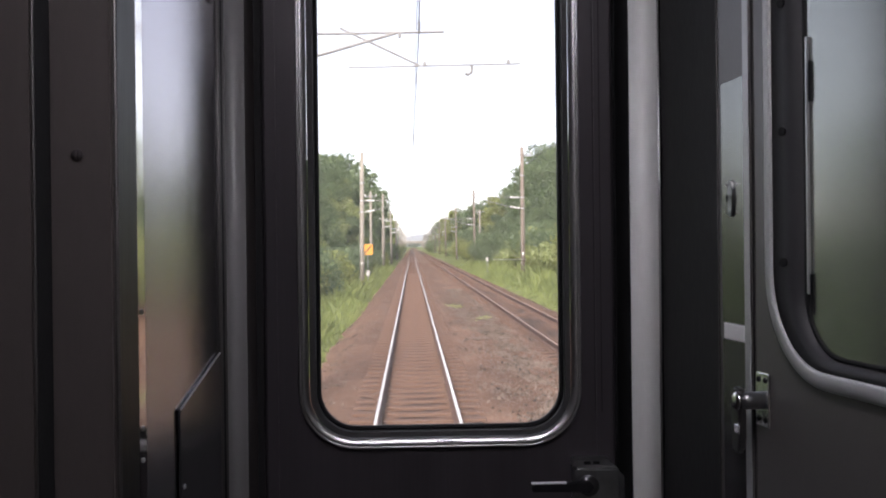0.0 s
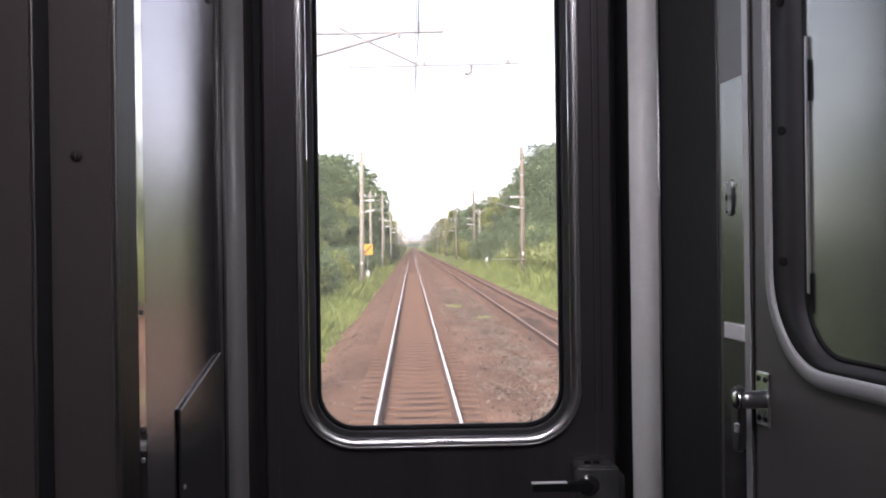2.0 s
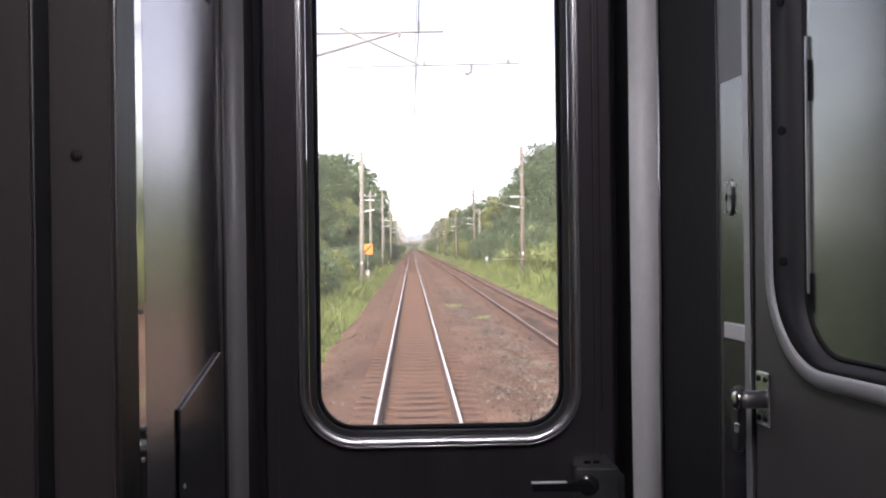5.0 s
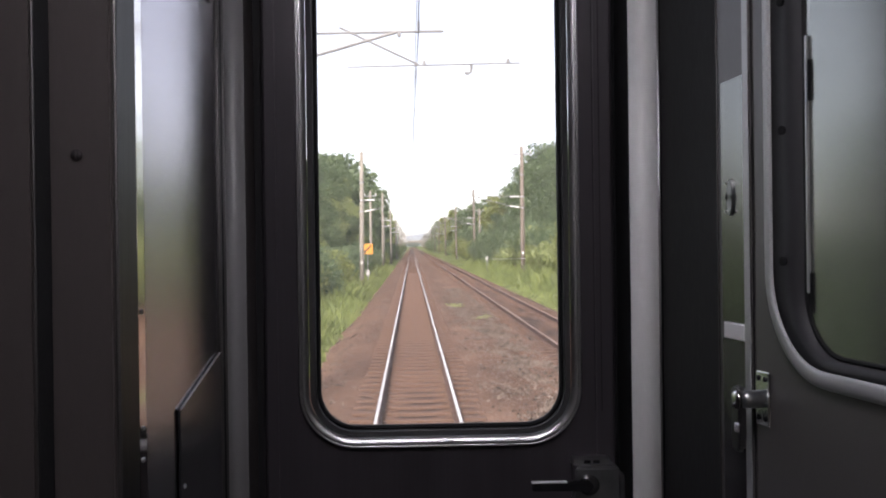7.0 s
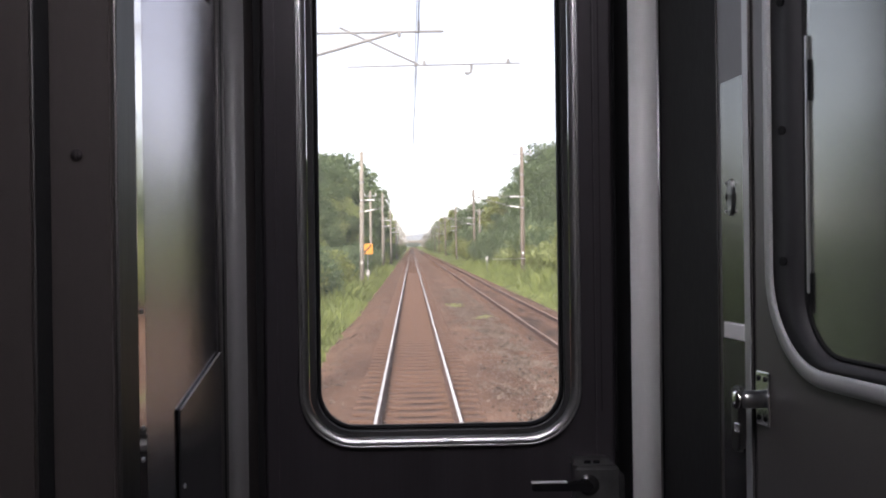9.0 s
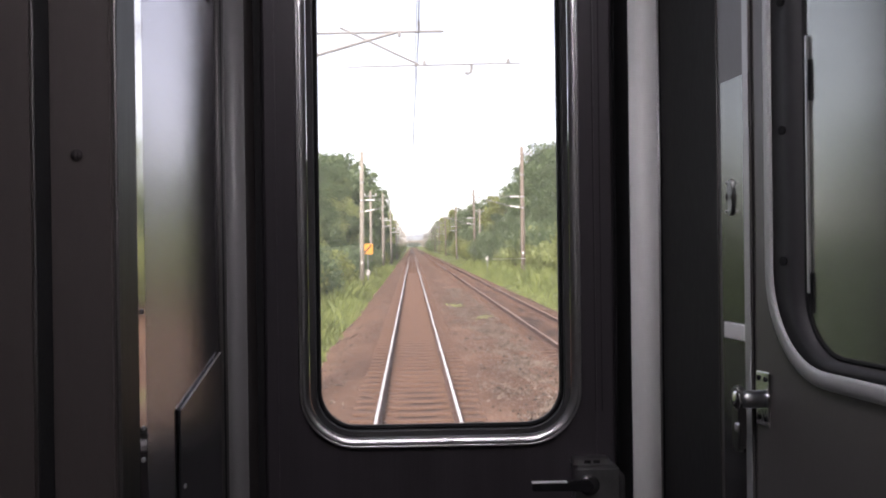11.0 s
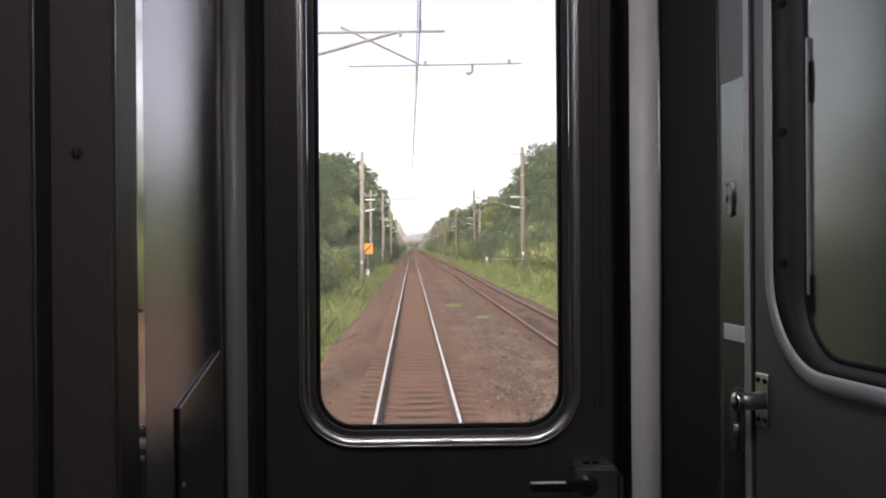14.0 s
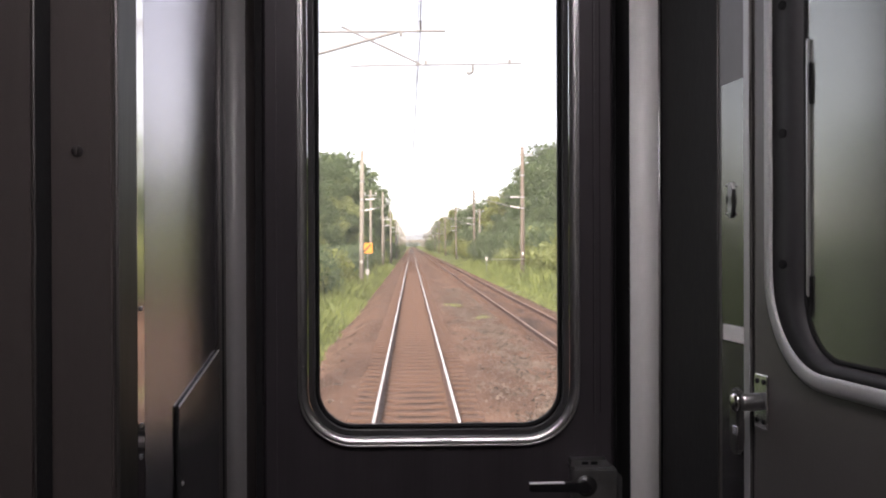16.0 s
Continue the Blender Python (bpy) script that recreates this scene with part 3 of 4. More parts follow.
# broad sloping reveal, wider on the latch side than below, then rubber and pane
G0, GZ0 = S0 + 0.038, CZ0 + 0.004
opening = lambda g, d, r: [(x + (G0 + S1) / 2, d, z + (GZ0 + CZ1) / 2) for x, z in rounded(S1 - G0 + 2 * g, CZ1 - GZ0 + 2 * g, r + g, 20)]
rim = [(x + (S0 + S1) / 2, -0.004, z + (CZ0 + CZ1) / 2) for x, z in rounded(S1 - S0 + 0.024, CZ1 - CZ0 + 0.024, 0.107, 20)]
rear = [(x, 0.030, z) for x, y, z in rim]


def on_door(loops):
    bm = loft(loops)
    bmesh.ops.transform(bm, matrix=cm, verts=bm.verts)
    return bm


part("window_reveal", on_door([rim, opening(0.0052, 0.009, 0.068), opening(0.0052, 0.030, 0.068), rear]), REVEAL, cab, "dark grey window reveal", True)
part("window_rubber", on_door([opening(g, d, 0.068) for g, d in ((0.0, 0.0145), (0.0, 0.0105), (0.0015, 0.009), (0.0035, 0.0085), (0.005, 0.010), (0.005, 0.0145))]),
     RUBBER, cab, "black rubber window seal", True)
part("pane", box((G0 - 0.003, 0.0115, GZ0 - 0.003), (S1 + 0.003, 0.0140, CZ1 + 0.003), 0, 1, None, cm), CABGLASS, cab, "hazy greenish glass")
for z in (2.297, 2.447, 2.594):
    screw(cab, cm @ Vector((S0 + 0.006, -0.0012, z)), cm.to_3x3() @ Vector((0.3, -1, 0)), 0.0055, RUBBER)
# slim sash rail with two catches beside the rubber
part("sash_rail", box((G0 + 0.0024, 0.0075, 2.262), (G0 + 0.0066, 0.0113, 2.548), 0.001, 2, None, cm), SATIN, cab, "slim bright sash rail")
for z in (2.474, 2.238):
    part("catch", box((G0 + 0.0070, 0.0080, z), (G0 + 0.0108, 0.0113, z + 0.048), 0.002, 2, None, cm), RUBBER, cab)
part("door_edge", box((C0 - 0.0015, -0.0015, CB), (C0 + 0.0015, -0.0003, CT), 0.0005, 1, None, cm), RUBBER, cab, "black edge seal")
# latch
latch = part("latch_plate", box((0.016, -0.004, 2.100), (0.048, -0.0002, 2.165), 0.0015, 2, None, cm), CHROME, cab, "chrome latch plate with four screws")
for dx in (0.024, 0.040):
    for z in (2.109, 2.156):
        screw(latch, cm @ Vector((dx, -0.004, z)), cm.to_3x3() @ Vector((0, -1, 0)), 0.0034, RUBBER)
bm = tube([cm @ Vector((0.028, -y, 2.131)) for y in (0.004, 0.024, 0.028)], [0.0105, 0.0105, 0.009], 18)
part("spindle", bm, LOCKMETAL, latch, "", True)
part("knob", tube([cm @ Vector((0.028, -y, 2.131)) for y in (0.031, 0.0335, 0.036, 0.0375)], [0.008, 0.0115, 0.0115, 0.0085], 20), CHROME, latch, "chrome knob", True)
bm = prism([(0.012, 0.012), (0.019, 0.0165), (0.027, 0.0165), (0.034, 0.012), (0.0345, -0.045), (0.032, -0.060), (0.0235, -0.065), (0.015, -0.060), (0.0125, -0.045)],
           cm @ pose(-0.004, -0.033, 2.131), 0.011)
bmesh.ops.bevel(bm, geom=list(bm.edges), offset=0.003, segments=3, affect='EDGES')
part("lever", bm, GRIPMETAL, latch, "hanging dark steel latch lever")
part("lever_cap", box((0.0215, -0.0350, 2.092), (0.0355, -0.0335, 2.1035), 0.0008, 1, None, cm), CHROME, latch)
# walls of the driver's room behind the cab door
end = cm @ Vector((CW, 0, 0))
setting("wall_cab_right", box((end.x + 0.004, end.y - 0.03, FLOOR_Z), (1.4, end.y + 0.03, CEIL_Z), 0.002), CREAM, "cream wall of the cab", "wall")
setting("door_lintel", box((0.40, 0.50, CT + 0.004), (0.56, 1.27, CEIL_Z), 0.002), DARKPAINT, "dark lintel over the cab door", "trim")

# ================= outdoors =================
TRACKS = (0.06, 3.93)
rng = np.random.default_rng(7)


def heights(x, y):
    """Lie of the land across and along the line."""
    pts = [(-400, 3.0), (-40, 1.5), (-12, 0.4), (-7, -0.35), (-3.4, -0.62), (-2.6, -0.62), (-1.9, -0.55), (5.6, -0.55), (6.3, -0.5), (7.4, -0.1),
           (10, 0.5), (20, 1.6), (60, 3.0), (400, 5.0)]
    z = np.interp(x, [p[0] for p in pts], [p[1] for p in pts])
    rough = np.clip((np.abs(x - 1.8) - 4.5) / 4, 0, 1)
    return z + rough * 0.18 * (np.sin(x * 0.9 + y * 0.21) + np.sin(y * 0.37 - x * 0.4))


def sheet(name, xs, ys, zfun, mat, label, category):
    gx, gy = np.meshgrid(xs, ys)
    co = np.stack([gx.ravel(), gy.ravel(), zfun(gx, gy).ravel()], 1)
    nx, ny = len(xs), len(ys)
    i = np.arange(nx * (ny - 1)).reshape(ny - 1, nx)[:, :-1].ravel()
    faces = np.stack([i, i + 1, i + nx + 1, i + nx], 1)
    me = bpy.data.meshes.new(name)
    me.from_pydata(co.tolist(), [], faces.tolist())
    me.materials.append(mat)
    for p in me.polygons:
        p.use_smooth = True
    return tagged(new(name, me), label, category, "", "structure")


ys = np.concatenate([np.arange(-40, 120, 2.0), np.arange(120, 500, 10.0), np.geomspace(500, 4500, 24)])
xs = np.concatenate([-np.geomspace(2500, 20, 16), np.arange(-18, 22, 0.8), np.geomspace(22, 2500, 16)])
sheet("ground", xs, ys, heights, EARTH, "grassy earth along the railway line", "ground")


def bed(x, y):
    pts = [(-2.45, -0.62), (-2.2, -0.5), (-1.55, -0.2), (-1.3, -0.17), (-0.98, -0.178), (-0.8, -0.195), (-0.45, -0.222), (0.06, -0.226), (0.6, -0.222), (0.92, -0.195), (1.1, -0.178), (1.4, -0.17), (1.9, -0.24), (2.4, -0.22), (2.9, -0.17),
           (3.4, -0.18), (3.93, -0.19), (4.5, -0.18), (5.1, -0.18), (5.8, -0.42), (6.15, -0.53)]
    z = np.interp(x, [p[0] for p in pts], [p[1] for p in pts])
    return z + 0.016 * np.sin(x * 5.1 + 1.7 * np.sin(y * 0.8)) * np.sin(y * 1.3 + x) + 0.008 * np.sin(x * 11 + y * 4.3) * np.sin(y * 5.9)


sheet("ballast_bed", np.arange(-2.45, 6.2, 0.12), np.concatenate([np.arange(-30, 4, 2.0), np.arange(4, 60, 0.4), np.arange(60, 200, 4), np.geomspace(200, 1500, 25)]), bed, BALLAST,
      "brown stone ballast bed under two tracks", "ballast")

# bare gravel beside the second track, added out of view to brown the steel wall's reflection
sheet("gravel_shoulder", np.arange(6.0, 10.3, 0.3), np.arange(-30, 36.1, 0.6), lambda x, y: heights(x, y) + np.where((x > 9.9) | (x < 6.2) | (y > 35.5), -0.1, 0.05), BALLAST,
      "unseen brown gravel strip added for the steel wall's reflection", "gravel")

# ballast in the cribs between the sleepers, with the shade of the gaps in its dark colour
for cx in TRACKS:
    sheet("track_crib", cx + np.array([-1.06, -1.0, -0.94, -0.88, -0.7, -0.5, -0.25, 0, 0.25, 0.5, 0.7, 0.88, 0.94, 1.0, 1.06]), np.concatenate([np.arange(-30, 4, 2.0), np.arange(4, 60, 0.4), np.arange(60, 200, 4), np.geomspace(200, 1500, 25)]),
          lambda x, y, c=cx: bed(x, y) + 0.006 - np.clip((np.abs(x - c) - 0.86) * 0.11, 0, 1) - np.where(np.abs(x - c) > 1.04, 0.02, 0) - 0.003 * np.sin(y * 7.1 + x * 9), CRIB, "ballast between the sleepers, coloured dark for the shade in the gaps", "ballast")

# loose stones that lie on the bed
N = 80000
sx = np.where(rng.random(N) < 0.7, rng.normal(2.5, 0.48, N), rng.uniform(-2.4, 6.0, N))
sy = 10.5 + 46 * rng.random(N) ** 1.5
rail_gap = np.min([np.abs(sx - c - s * 0.5655) for c in TRACKS for s in (-1, 1)], axis=0)
keep = rail_gap > 0.1
patches = np.sin(sx * 3.7 + np.sin(sy * 1.1) * 1.6) * np.sin(sy * 0.9 + sx * 1.6 + 2 * np.sin(sx * 2.3))
keep &= rng.random(N) < np.clip(0.35 + 0.75 * patches, 0.1, 1.0)
inside = np.min([np.abs(sx - c) for c in TRACKS], axis=0) < 1.05
keep &= ~(inside & (rng.random(N) < 0.85))
sx, sy = sx[keep], sy[keep]
sz = bed(sx, sy)
size = 0.011 + 0.03 * rng.random(len(sx)) ** 2.2
octa = np.array([(1, 0, 0), (0, 1, 0), (-1, 0, 0), (0, -1, 0), (0, 0, 1), (0, 0, -1)], float)
faces8 = np.array([(0, 1, 4), (1, 2, 4), (2, 3, 4), (3, 0, 4), (1, 0, 5), (2, 1, 5), (3, 2, 5), (0, 3, 5)])
jit = octa[None] * rng.uniform(0.6, 1.25, (len(sx), 6, 1)) + rng.uniform(-0.25, 0.25, (len(sx), 6, 3))
verts = jit * size[:, None, None] + np.stack([sx, sy, sz + 0.006], 1)[:, None]
me = bpy.data.meshes.new("ballast_stones")
me.from_pydata(verts.reshape(-1, 3).tolist(), [], (faces8[None] + 6 * np.arange(len(sx))[:, None, None]).reshape(-1, 3).tolist())
me.materials.append(STONES)
tagged(new("ballast_stones", me), "loose brown and grey ballast stones", "ballast", "", "stuff")


def rail_profile():
    return [(-0.0635, -0.153), (0.0635, -0.153), (0.0635, -0.143), (0.012, -0.125), (0.008, -0.05), (0.0325, -0.036), (0.0325, -0.006), (0.022, -0.0012), (0.0215, -0.008), (-0.0215, -0.008), (-0.022, -0.0012), (-0.0325, -0.006), (-0.0325, -0.036), (-0.008, -0.05),
            (-0.012, -0.125), (-0.0635, -0.143)]


def rail_head():
    return [(-0.0213, -0.0075), (0.0213, -0.0075), (0.0213, -0.0004), (0.0195, 0.0), (-0.0195, 0.0), (-0.0213, -0.0004)]


def sleeper_mesh():
    """Prestressed sleeper with deeper, sloped seats and a slimmer middle."""
    bm = bmesh.new()
    stations = [(-1.0, 0.11, -0.165), (-0.97, 0.125, -0.150), (-0.72, 0.125, -0.150), (-0.40, 0.12, -0.154), (-0.2, 0.10, -0.172), (0.2, 0.10, -0.172), (0.40, 0.12, -0.154),
                (0.72, 0.125, -0.150), (0.97, 0.125, -0.150), (1.0, 0.11, -0.165)]
    rings = []
    for x, w, top in stations:
        rings.append([bm.verts.new(p) for p in ((x, -w - 0.02, -0.32), (x, w + 0.02, -0.32), (x, w, top - 0.015), (x, w - 0.015, top), (x, -w + 0.015, top), (x, -w, top - 0.015))])
    for a, b in zip(rings, rings[1:]):
        for i in range(6):
            bm.faces.new((a[i], a[(i + 1) % 6], b[(i + 1) % 6], b[i]))
    bm.faces.new(rings[0])
    bm.faces.new(list(reversed(rings[-1])))
    for s in (-0.5655, 0.5655):                    # rail clips
        for d in (-0.085, 0.085):
            box((s + d - 0.022, -0.05, -0.152), (s + d + 0.022, 0.05, -0.128), 0.006, 1, bm)
    bmesh.ops.recalc_face_normals(bm, faces=bm.faces)
    return bm


def sweep(profile, x, y0, y1):
    return loft([[(x + px, y, pz) for px, pz in profile] for y in (y0, y1)], False, True)


for cx, head, label in ((TRACKS[0], RAILTOP, "railway track with shining rails on concrete sleepers"), (TRACKS[1], RAILDULL, "railway track with dull brown rails on concrete sleepers")):
    track = empty("railway_track", label, "track", "railway tracks", "", pose(cx, 0, 0))
    for s in (-0.5655, 0.5655):
        rail = part("rail", sweep(rail_profile(), s, -30.0, 1400.0), RAILRUST, track, "rust brown rail")
        part("rail_head", sweep(rail_head(), s, -30.0, 1400.0), head, rail)
    first = part("sleeper", sleeper_mesh(), SLEEPER, track)
    first.location.y = 6.0
    for k in list(range(-60, 0)) + list(range(1, 140)):
        o = new("sleeper", first.data)
        o.parent, o.location.y = track, 6.0 + 0.6 * k
        o.location.x = float(rng.uniform(-0.025, 0.025))
        o.location.z, o.rotation_euler.z = float(rng.uniform(-0.008, 0.004)), float(rng.uniform(-0.006, 0.006))
    far = bmesh.new()
    for k in range(140, 480):
        box((-1.0, 6 + 0.6 * k - 0.12, -0.3), (1.0, 6 + 0.6 * k + 0.12, -0.152), 0, 1, far)
    tagged(part("far_sleepers", far, SLEEPER, track), kind="stuff")


# ---- line-side poles ----
def insulator(parent, a, b):
    """Ribbed insulator between two points."""
    a, b = Vector(a), Vector(b)
    pts, rad = [], []
    for i in range(13):
        pts.append(a.lerp(b, i / 12))
        rad.append(0.075 if i % 2 else 0.035)
    return part("insulator", tube(pts, rad, 10), PORCELAIN, parent, "white ribbed insulator", True)


def catenary_pole(reach, height, label, lift, mat):
    """Concrete mast with a hinged cantilever towards its track; reach is signed."""
    s = 1 if reach > 0 else -1
    u = lift
    p = empty("catenary_pole", label, "pole", "catenary poles")
    part("mast", tube([(0, 0, -0.8), (0, 0, 3), (0, 0, height)], [0.165, 0.15, 0.12], 16), mat, p, "", True)
    part("mast_cap", tube([(0, 0, height), (0, 0, height + 0.03)], [0.122, 0.09], 16), mat, p)
    for z in (4.86 + u, 5.6 + u, 7.2):
        part("band", tube([(0, 0, z - 0.04), (0, 0, z + 0.04)], 0.158, 14), GALV, p)
    part("top_tube", tube([(s * 0.85, 0, 5.62 + u), (reach * 1.08, 0, 5.66 + u)], 0.019, 8), ARMSTEEL, p)
    insulator(p, (s * 0.2, 0, 5.6 + u), (s * 0.85, 0, 5.62 + u))
    part("brace", tube([(s * 0.85, 0, 4.98 + u), (reach * 0.90, 0, 5.66 + u)], 0.024, 8), ARMSTEEL, p)
    insulator(p, (s * 0.2, 0, 4.86 + u), (s * 0.85, 0, 4.98 + u))
    part("registration_arm", tube([(reach * 0.69, 0, 5.145 + u), (reach * 1.39, 0, 5.19 + u)], 0.0125, 8), ARMSTEEL, p)
    part("steady_arm", tube([(reach * 1.19, 0, 5.18 + u), (reach * 1.19, 0, 5.07 + u), (reach * 1.175, 0, 5.03 + u), (reach * 1.165, 0, 5.06 + u)], 0.026, 6), ARMSTEEL, p)
    for f, z in ((1.0, 5.2), (1.34, 5.22), (0.9, 5.62)):
        part("clip", box((reach * f - 0.025, -0.03, z + u - 0.045), (reach * f + 0.025, 0.03, z + u + 0.03), 0.008, 1), ARMSTEEL, p)
    part("strut", tube([(reach * 0.66, 0, 5.72 + u), (reach * 0.98, 0, 5.17 + u)], 0.017, 8), ARMSTEEL, p)
    part("wire_clamp", tube([(reach * 0.98, 0, 5.67 + u), (reach * 0.98, 0, 5.78 + u), (reach * 0.98, 0, 5.8 + u)], [0.02, 0.02, 0.035], 8), ARMSTEEL, p)
    if s < 0:
        part("cross_arm", box((-0.7, -0.05, height - 0.55), (0.7, 0.05, height - 0.45), 0.01, 1), GALV, p)
    for dx in (-0.6, 0.6) if s < 0 else ():
        part("pin", tube([(dx, 0, height - 0.45), (dx, 0, height - 0.30), (dx, 0, height - 0.2)], [0.03, 0.07, 0.04], 8), PORCELAIN, p, "", True)
    part("number_plate", box((-0.08, -0.19, 1.75), (0.08, -0.18, 1.95), 0), WHITEPAINT, p, "small white plate")
    return p


PITCH_P = 50.0
left = catenary_pole(3.60, 9.2, "pale concrete catenary pole with a steel cantilever arm", 0.4, CONCRETE)
right = catenary_pole(-3.75, 9.1, "brown weathered catenary pole with an arm over the second track", 0.1, BROWNMAST)
left.matrix_basis = pose(-3.38, 14.0, float(heights(np.array(-3.38), np.array(14.0))))
right.matrix_basis = pose(7.68, 14.0, -0.1)
for k in range(1, 13):
    y = 14 + PITCH_P * k
    copy_thing(left, pose(-3.38 + float(rng.uniform(-0.1, 0.1)), y, -0.6, 0, float(rng.uniform(-0.6, 0.6)), 0))
    copy_thing(right, pose(7.68 + float(rng.uniform(-0.1, 0.1)), y + 1.5, -0.1, 0, float(rng.uniform(-0.8, 0.8)), 0))

for y, x, h in ((88.0, -3.7, 8.0), (140.0, -4.0, 7.4), (240.0, -4.0, 7.6), (132.0, 9.4, 8.0)):
    u = empty("utility_pole", "slim pale wooden utility pole beside the line", "pole", "utility poles", "", pose(x, y, -0.6))
    part("mast", tube([(0, 0, -0.5), (0, 0, h)], [0.14, 0.1], 12), CONCRETE, u, "", True)
    part("cross_arm", box((-0.55, -0.04, h - 0.5), (0.55, 0.04, h - 0.42), 0.01, 1), GALV, u)
    for dx in (-0.5, 0.5):
        part("pin", tube([(dx, 0, h - 0.42), (dx, 0, h - 0.3), (dx, 0, h - 0.22)], [0.03, 0.06, 0.04], 8), PORCELAIN, u)

# contact and messenger wires
for cx, lift in ((TRACKS[0], 5.4), (TRACKS[1], 5.1)):
    wires = empty("overhead_line", "thin dark overhead contact and messenger wires", "wire", "overhead lines")
    con, mes = [], []
    for k in range(-1, 13):
        y0 = 14 + PITCH_P * k
        z = -0.08 if k % 2 else 0.08
        for i in range(10):
            f = i / 10
            zz = z * (1 - 2 * f)
            con.append((cx + zz, y0 + f * PITCH_P, lift))
            mes.append((cx + zz, y0 + f * PITCH_P, lift + 0.93 - 2.4 * f * (1 - f)))
    part("contact_wire", tube(con, 0.0085, 6), WIRE, wires)
    part("messenger_wire", tube(mes, 0.007, 6), WIRE, wires)
    for k in range(5, 70, 2):
        part("dropper", tube([con[k], mes[k]], 0.004, 4), WIRE, wires)
for x, z in ((7.08, 8.3), (8.28, 8.3)):
    pts = []
    for k in range(-1, 12):
        for i in range(6):
            f = i / 6
            pts.append((x, 14 + PITCH_P * (k + f), z - 2.0 * f * (1 - f)))
    tagged(mesh_object("feeder_wire", tube(pts, 0.009, 5), WIRE), "thin dark line-side feeder wire", "wire", "feeder wires")

# orange sign on a post
sign = empty("railway_sign", "square orange sign with a black diagonal bar on a thin post", "sign", "", "", pose(-3.64, 80.0, -0.5))
part("post", tube([(0, 0, -0.3), (0, 0, 2.7)], 0.035, 10), GALV, sign)
part("panel", box((-0.42, -0.05, 2.2), (0.42, -0.03, 3.05), 0.008, 2), SIGNFACE, sign)
part("diagonal_bar", prism([(-0.34, -0.3), (-0.22, -0.34), (0.34, 0.3), (0.22, 0.34)], pose(0, -0.056, 2.62), 0.004), SIGNBAR, sign)
# white boxes beside the line
for x, y, z, h in ((-3.0, 66.0, -0.6, 1.0), (6.75, 86.0, -0.3, 1.3)):
    b = empty("signal_box", "small white equipment box on a short post", "box", "equipment boxes", "", pose(x, y, z))
    part("post", tube([(0, 0, -0.2), (0, 0, h)], 0.03, 8), GALV, b)
    part("case", box((-0.12, -0.1, h - 0.05), (0.12, 0.1, h + 0.3), 0.02, 2), WHITEPAINT, b)
    part("lid", box((-0.14, -0.12, h + 0.301), (0.14, 0.12, h + 0.33), 0.01, 1), WHITEPAINT, b)


# ---- plants ----
def leaves_mesh(name, centres, normals, sizes, mat):
    """Folded leaf sprays: two triangles each, in one mesh."""
    n = len(centres)
    a = np.cross(normals, rng.normal(size=(n, 3)))
    a /= np.linalg.norm(a, axis=1, keepdims=True) + 1e-9
    b = np.cross(normals, a)
    s = sizes[:, None]
    p0, p2 = centres - a * s, centres + a * s * rng.uniform(0.7, 1.2, (n, 1))
    p1 = centres + b * s * rng.uniform(0.4, 0.8, (n, 1)) - normals * s * 0.25
    p3 = centres - b * s * rng.uniform(0.4, 0.8, (n, 1)) - normals * s * 0.25
    v = np.stack([p0, p1, p2, p3], 1).reshape(-1, 3)
    i = 4 * np.arange(n)[:, None]
    f = np.concatenate([i + np.array([[0, 1, 2]]), i + np.array([[0, 2, 3]])], 1).reshape(-1, 3)
    me = bpy.data.meshes.new(name)
    me.from_pydata(v.tolist(), [], f.tolist())
    me.materials.append(mat)
    return me


def crown_leaves(lobes, count, size):
    """Centres and outward normals of leaf sprays on the outer shells of lobes."""
    w = np.array([l[3] ** 2 for l in lobes])
    pick = rng.choice(len(lobes), count, p=w / w.sum())
    L = np.array(lobes)[pick]
    d = rng.normal(size=(count, 3))
    d /= np.linalg.norm(d, axis=1, keepdims=True)
    r = L[:, 3:4] * (1 - 0.45 * rng.random((count, 1)) ** 2) * (1 + 0.12 * rng.normal(size=(count, 1)))
    c = L[:, :3] + d * r * np.array([1, 1, 0.8])
    nrm = d + 0.6 * rng.normal(size=(count, 3))
    nrm /= np.linalg.norm(nrm, axis=1, keepdims=True)
    return c, nrm, size * rng.uniform(0.6, 1.4, count)


def tree(height, spread, mat, count, label, low=0.12, size=0.135):
    t = empty("tree", label, "tree", "trees along the line")
    lobes = []
    for i in range(30):
        z = height * (low + (0.93 - low) * rng.random())
        w = spread * math.sin(math.pi * min(1, 0.22 + 0.72 * z / height)) ** 0.8
        a, r = rng.uniform(0, 2 * math.pi), w * math.sqrt(rng.random()) * 0.75
        lobes.append((r * math.cos(a), r * math.sin(a), z, spread * rng.uniform(0.2, 0.44)))
    bm = tube([(0, 0, -0.5), (0.05, 0, height * 0.3), (0.1, 0.08, height * 0.8)], [0.22, 0.16, 0.05], 9)
    for l in lobes[:9]:
        z0 = min(l[2] * 0.6, height * 0.6)
        tube([(0.04, 0, z0), (l[0] * 0.5, l[1] * 0.5, (z0 + l[2]) / 2 + 0.2), (l[0], l[1], l[2])], [0.08, 0.05, 0.02], 6, bm)
    part("trunk", bm, BARK, t, "", True)
    o = new("crown", leaves_mesh("crown", *crown_leaves(lobes, count, size), mat))
    o.parent = t
    return t


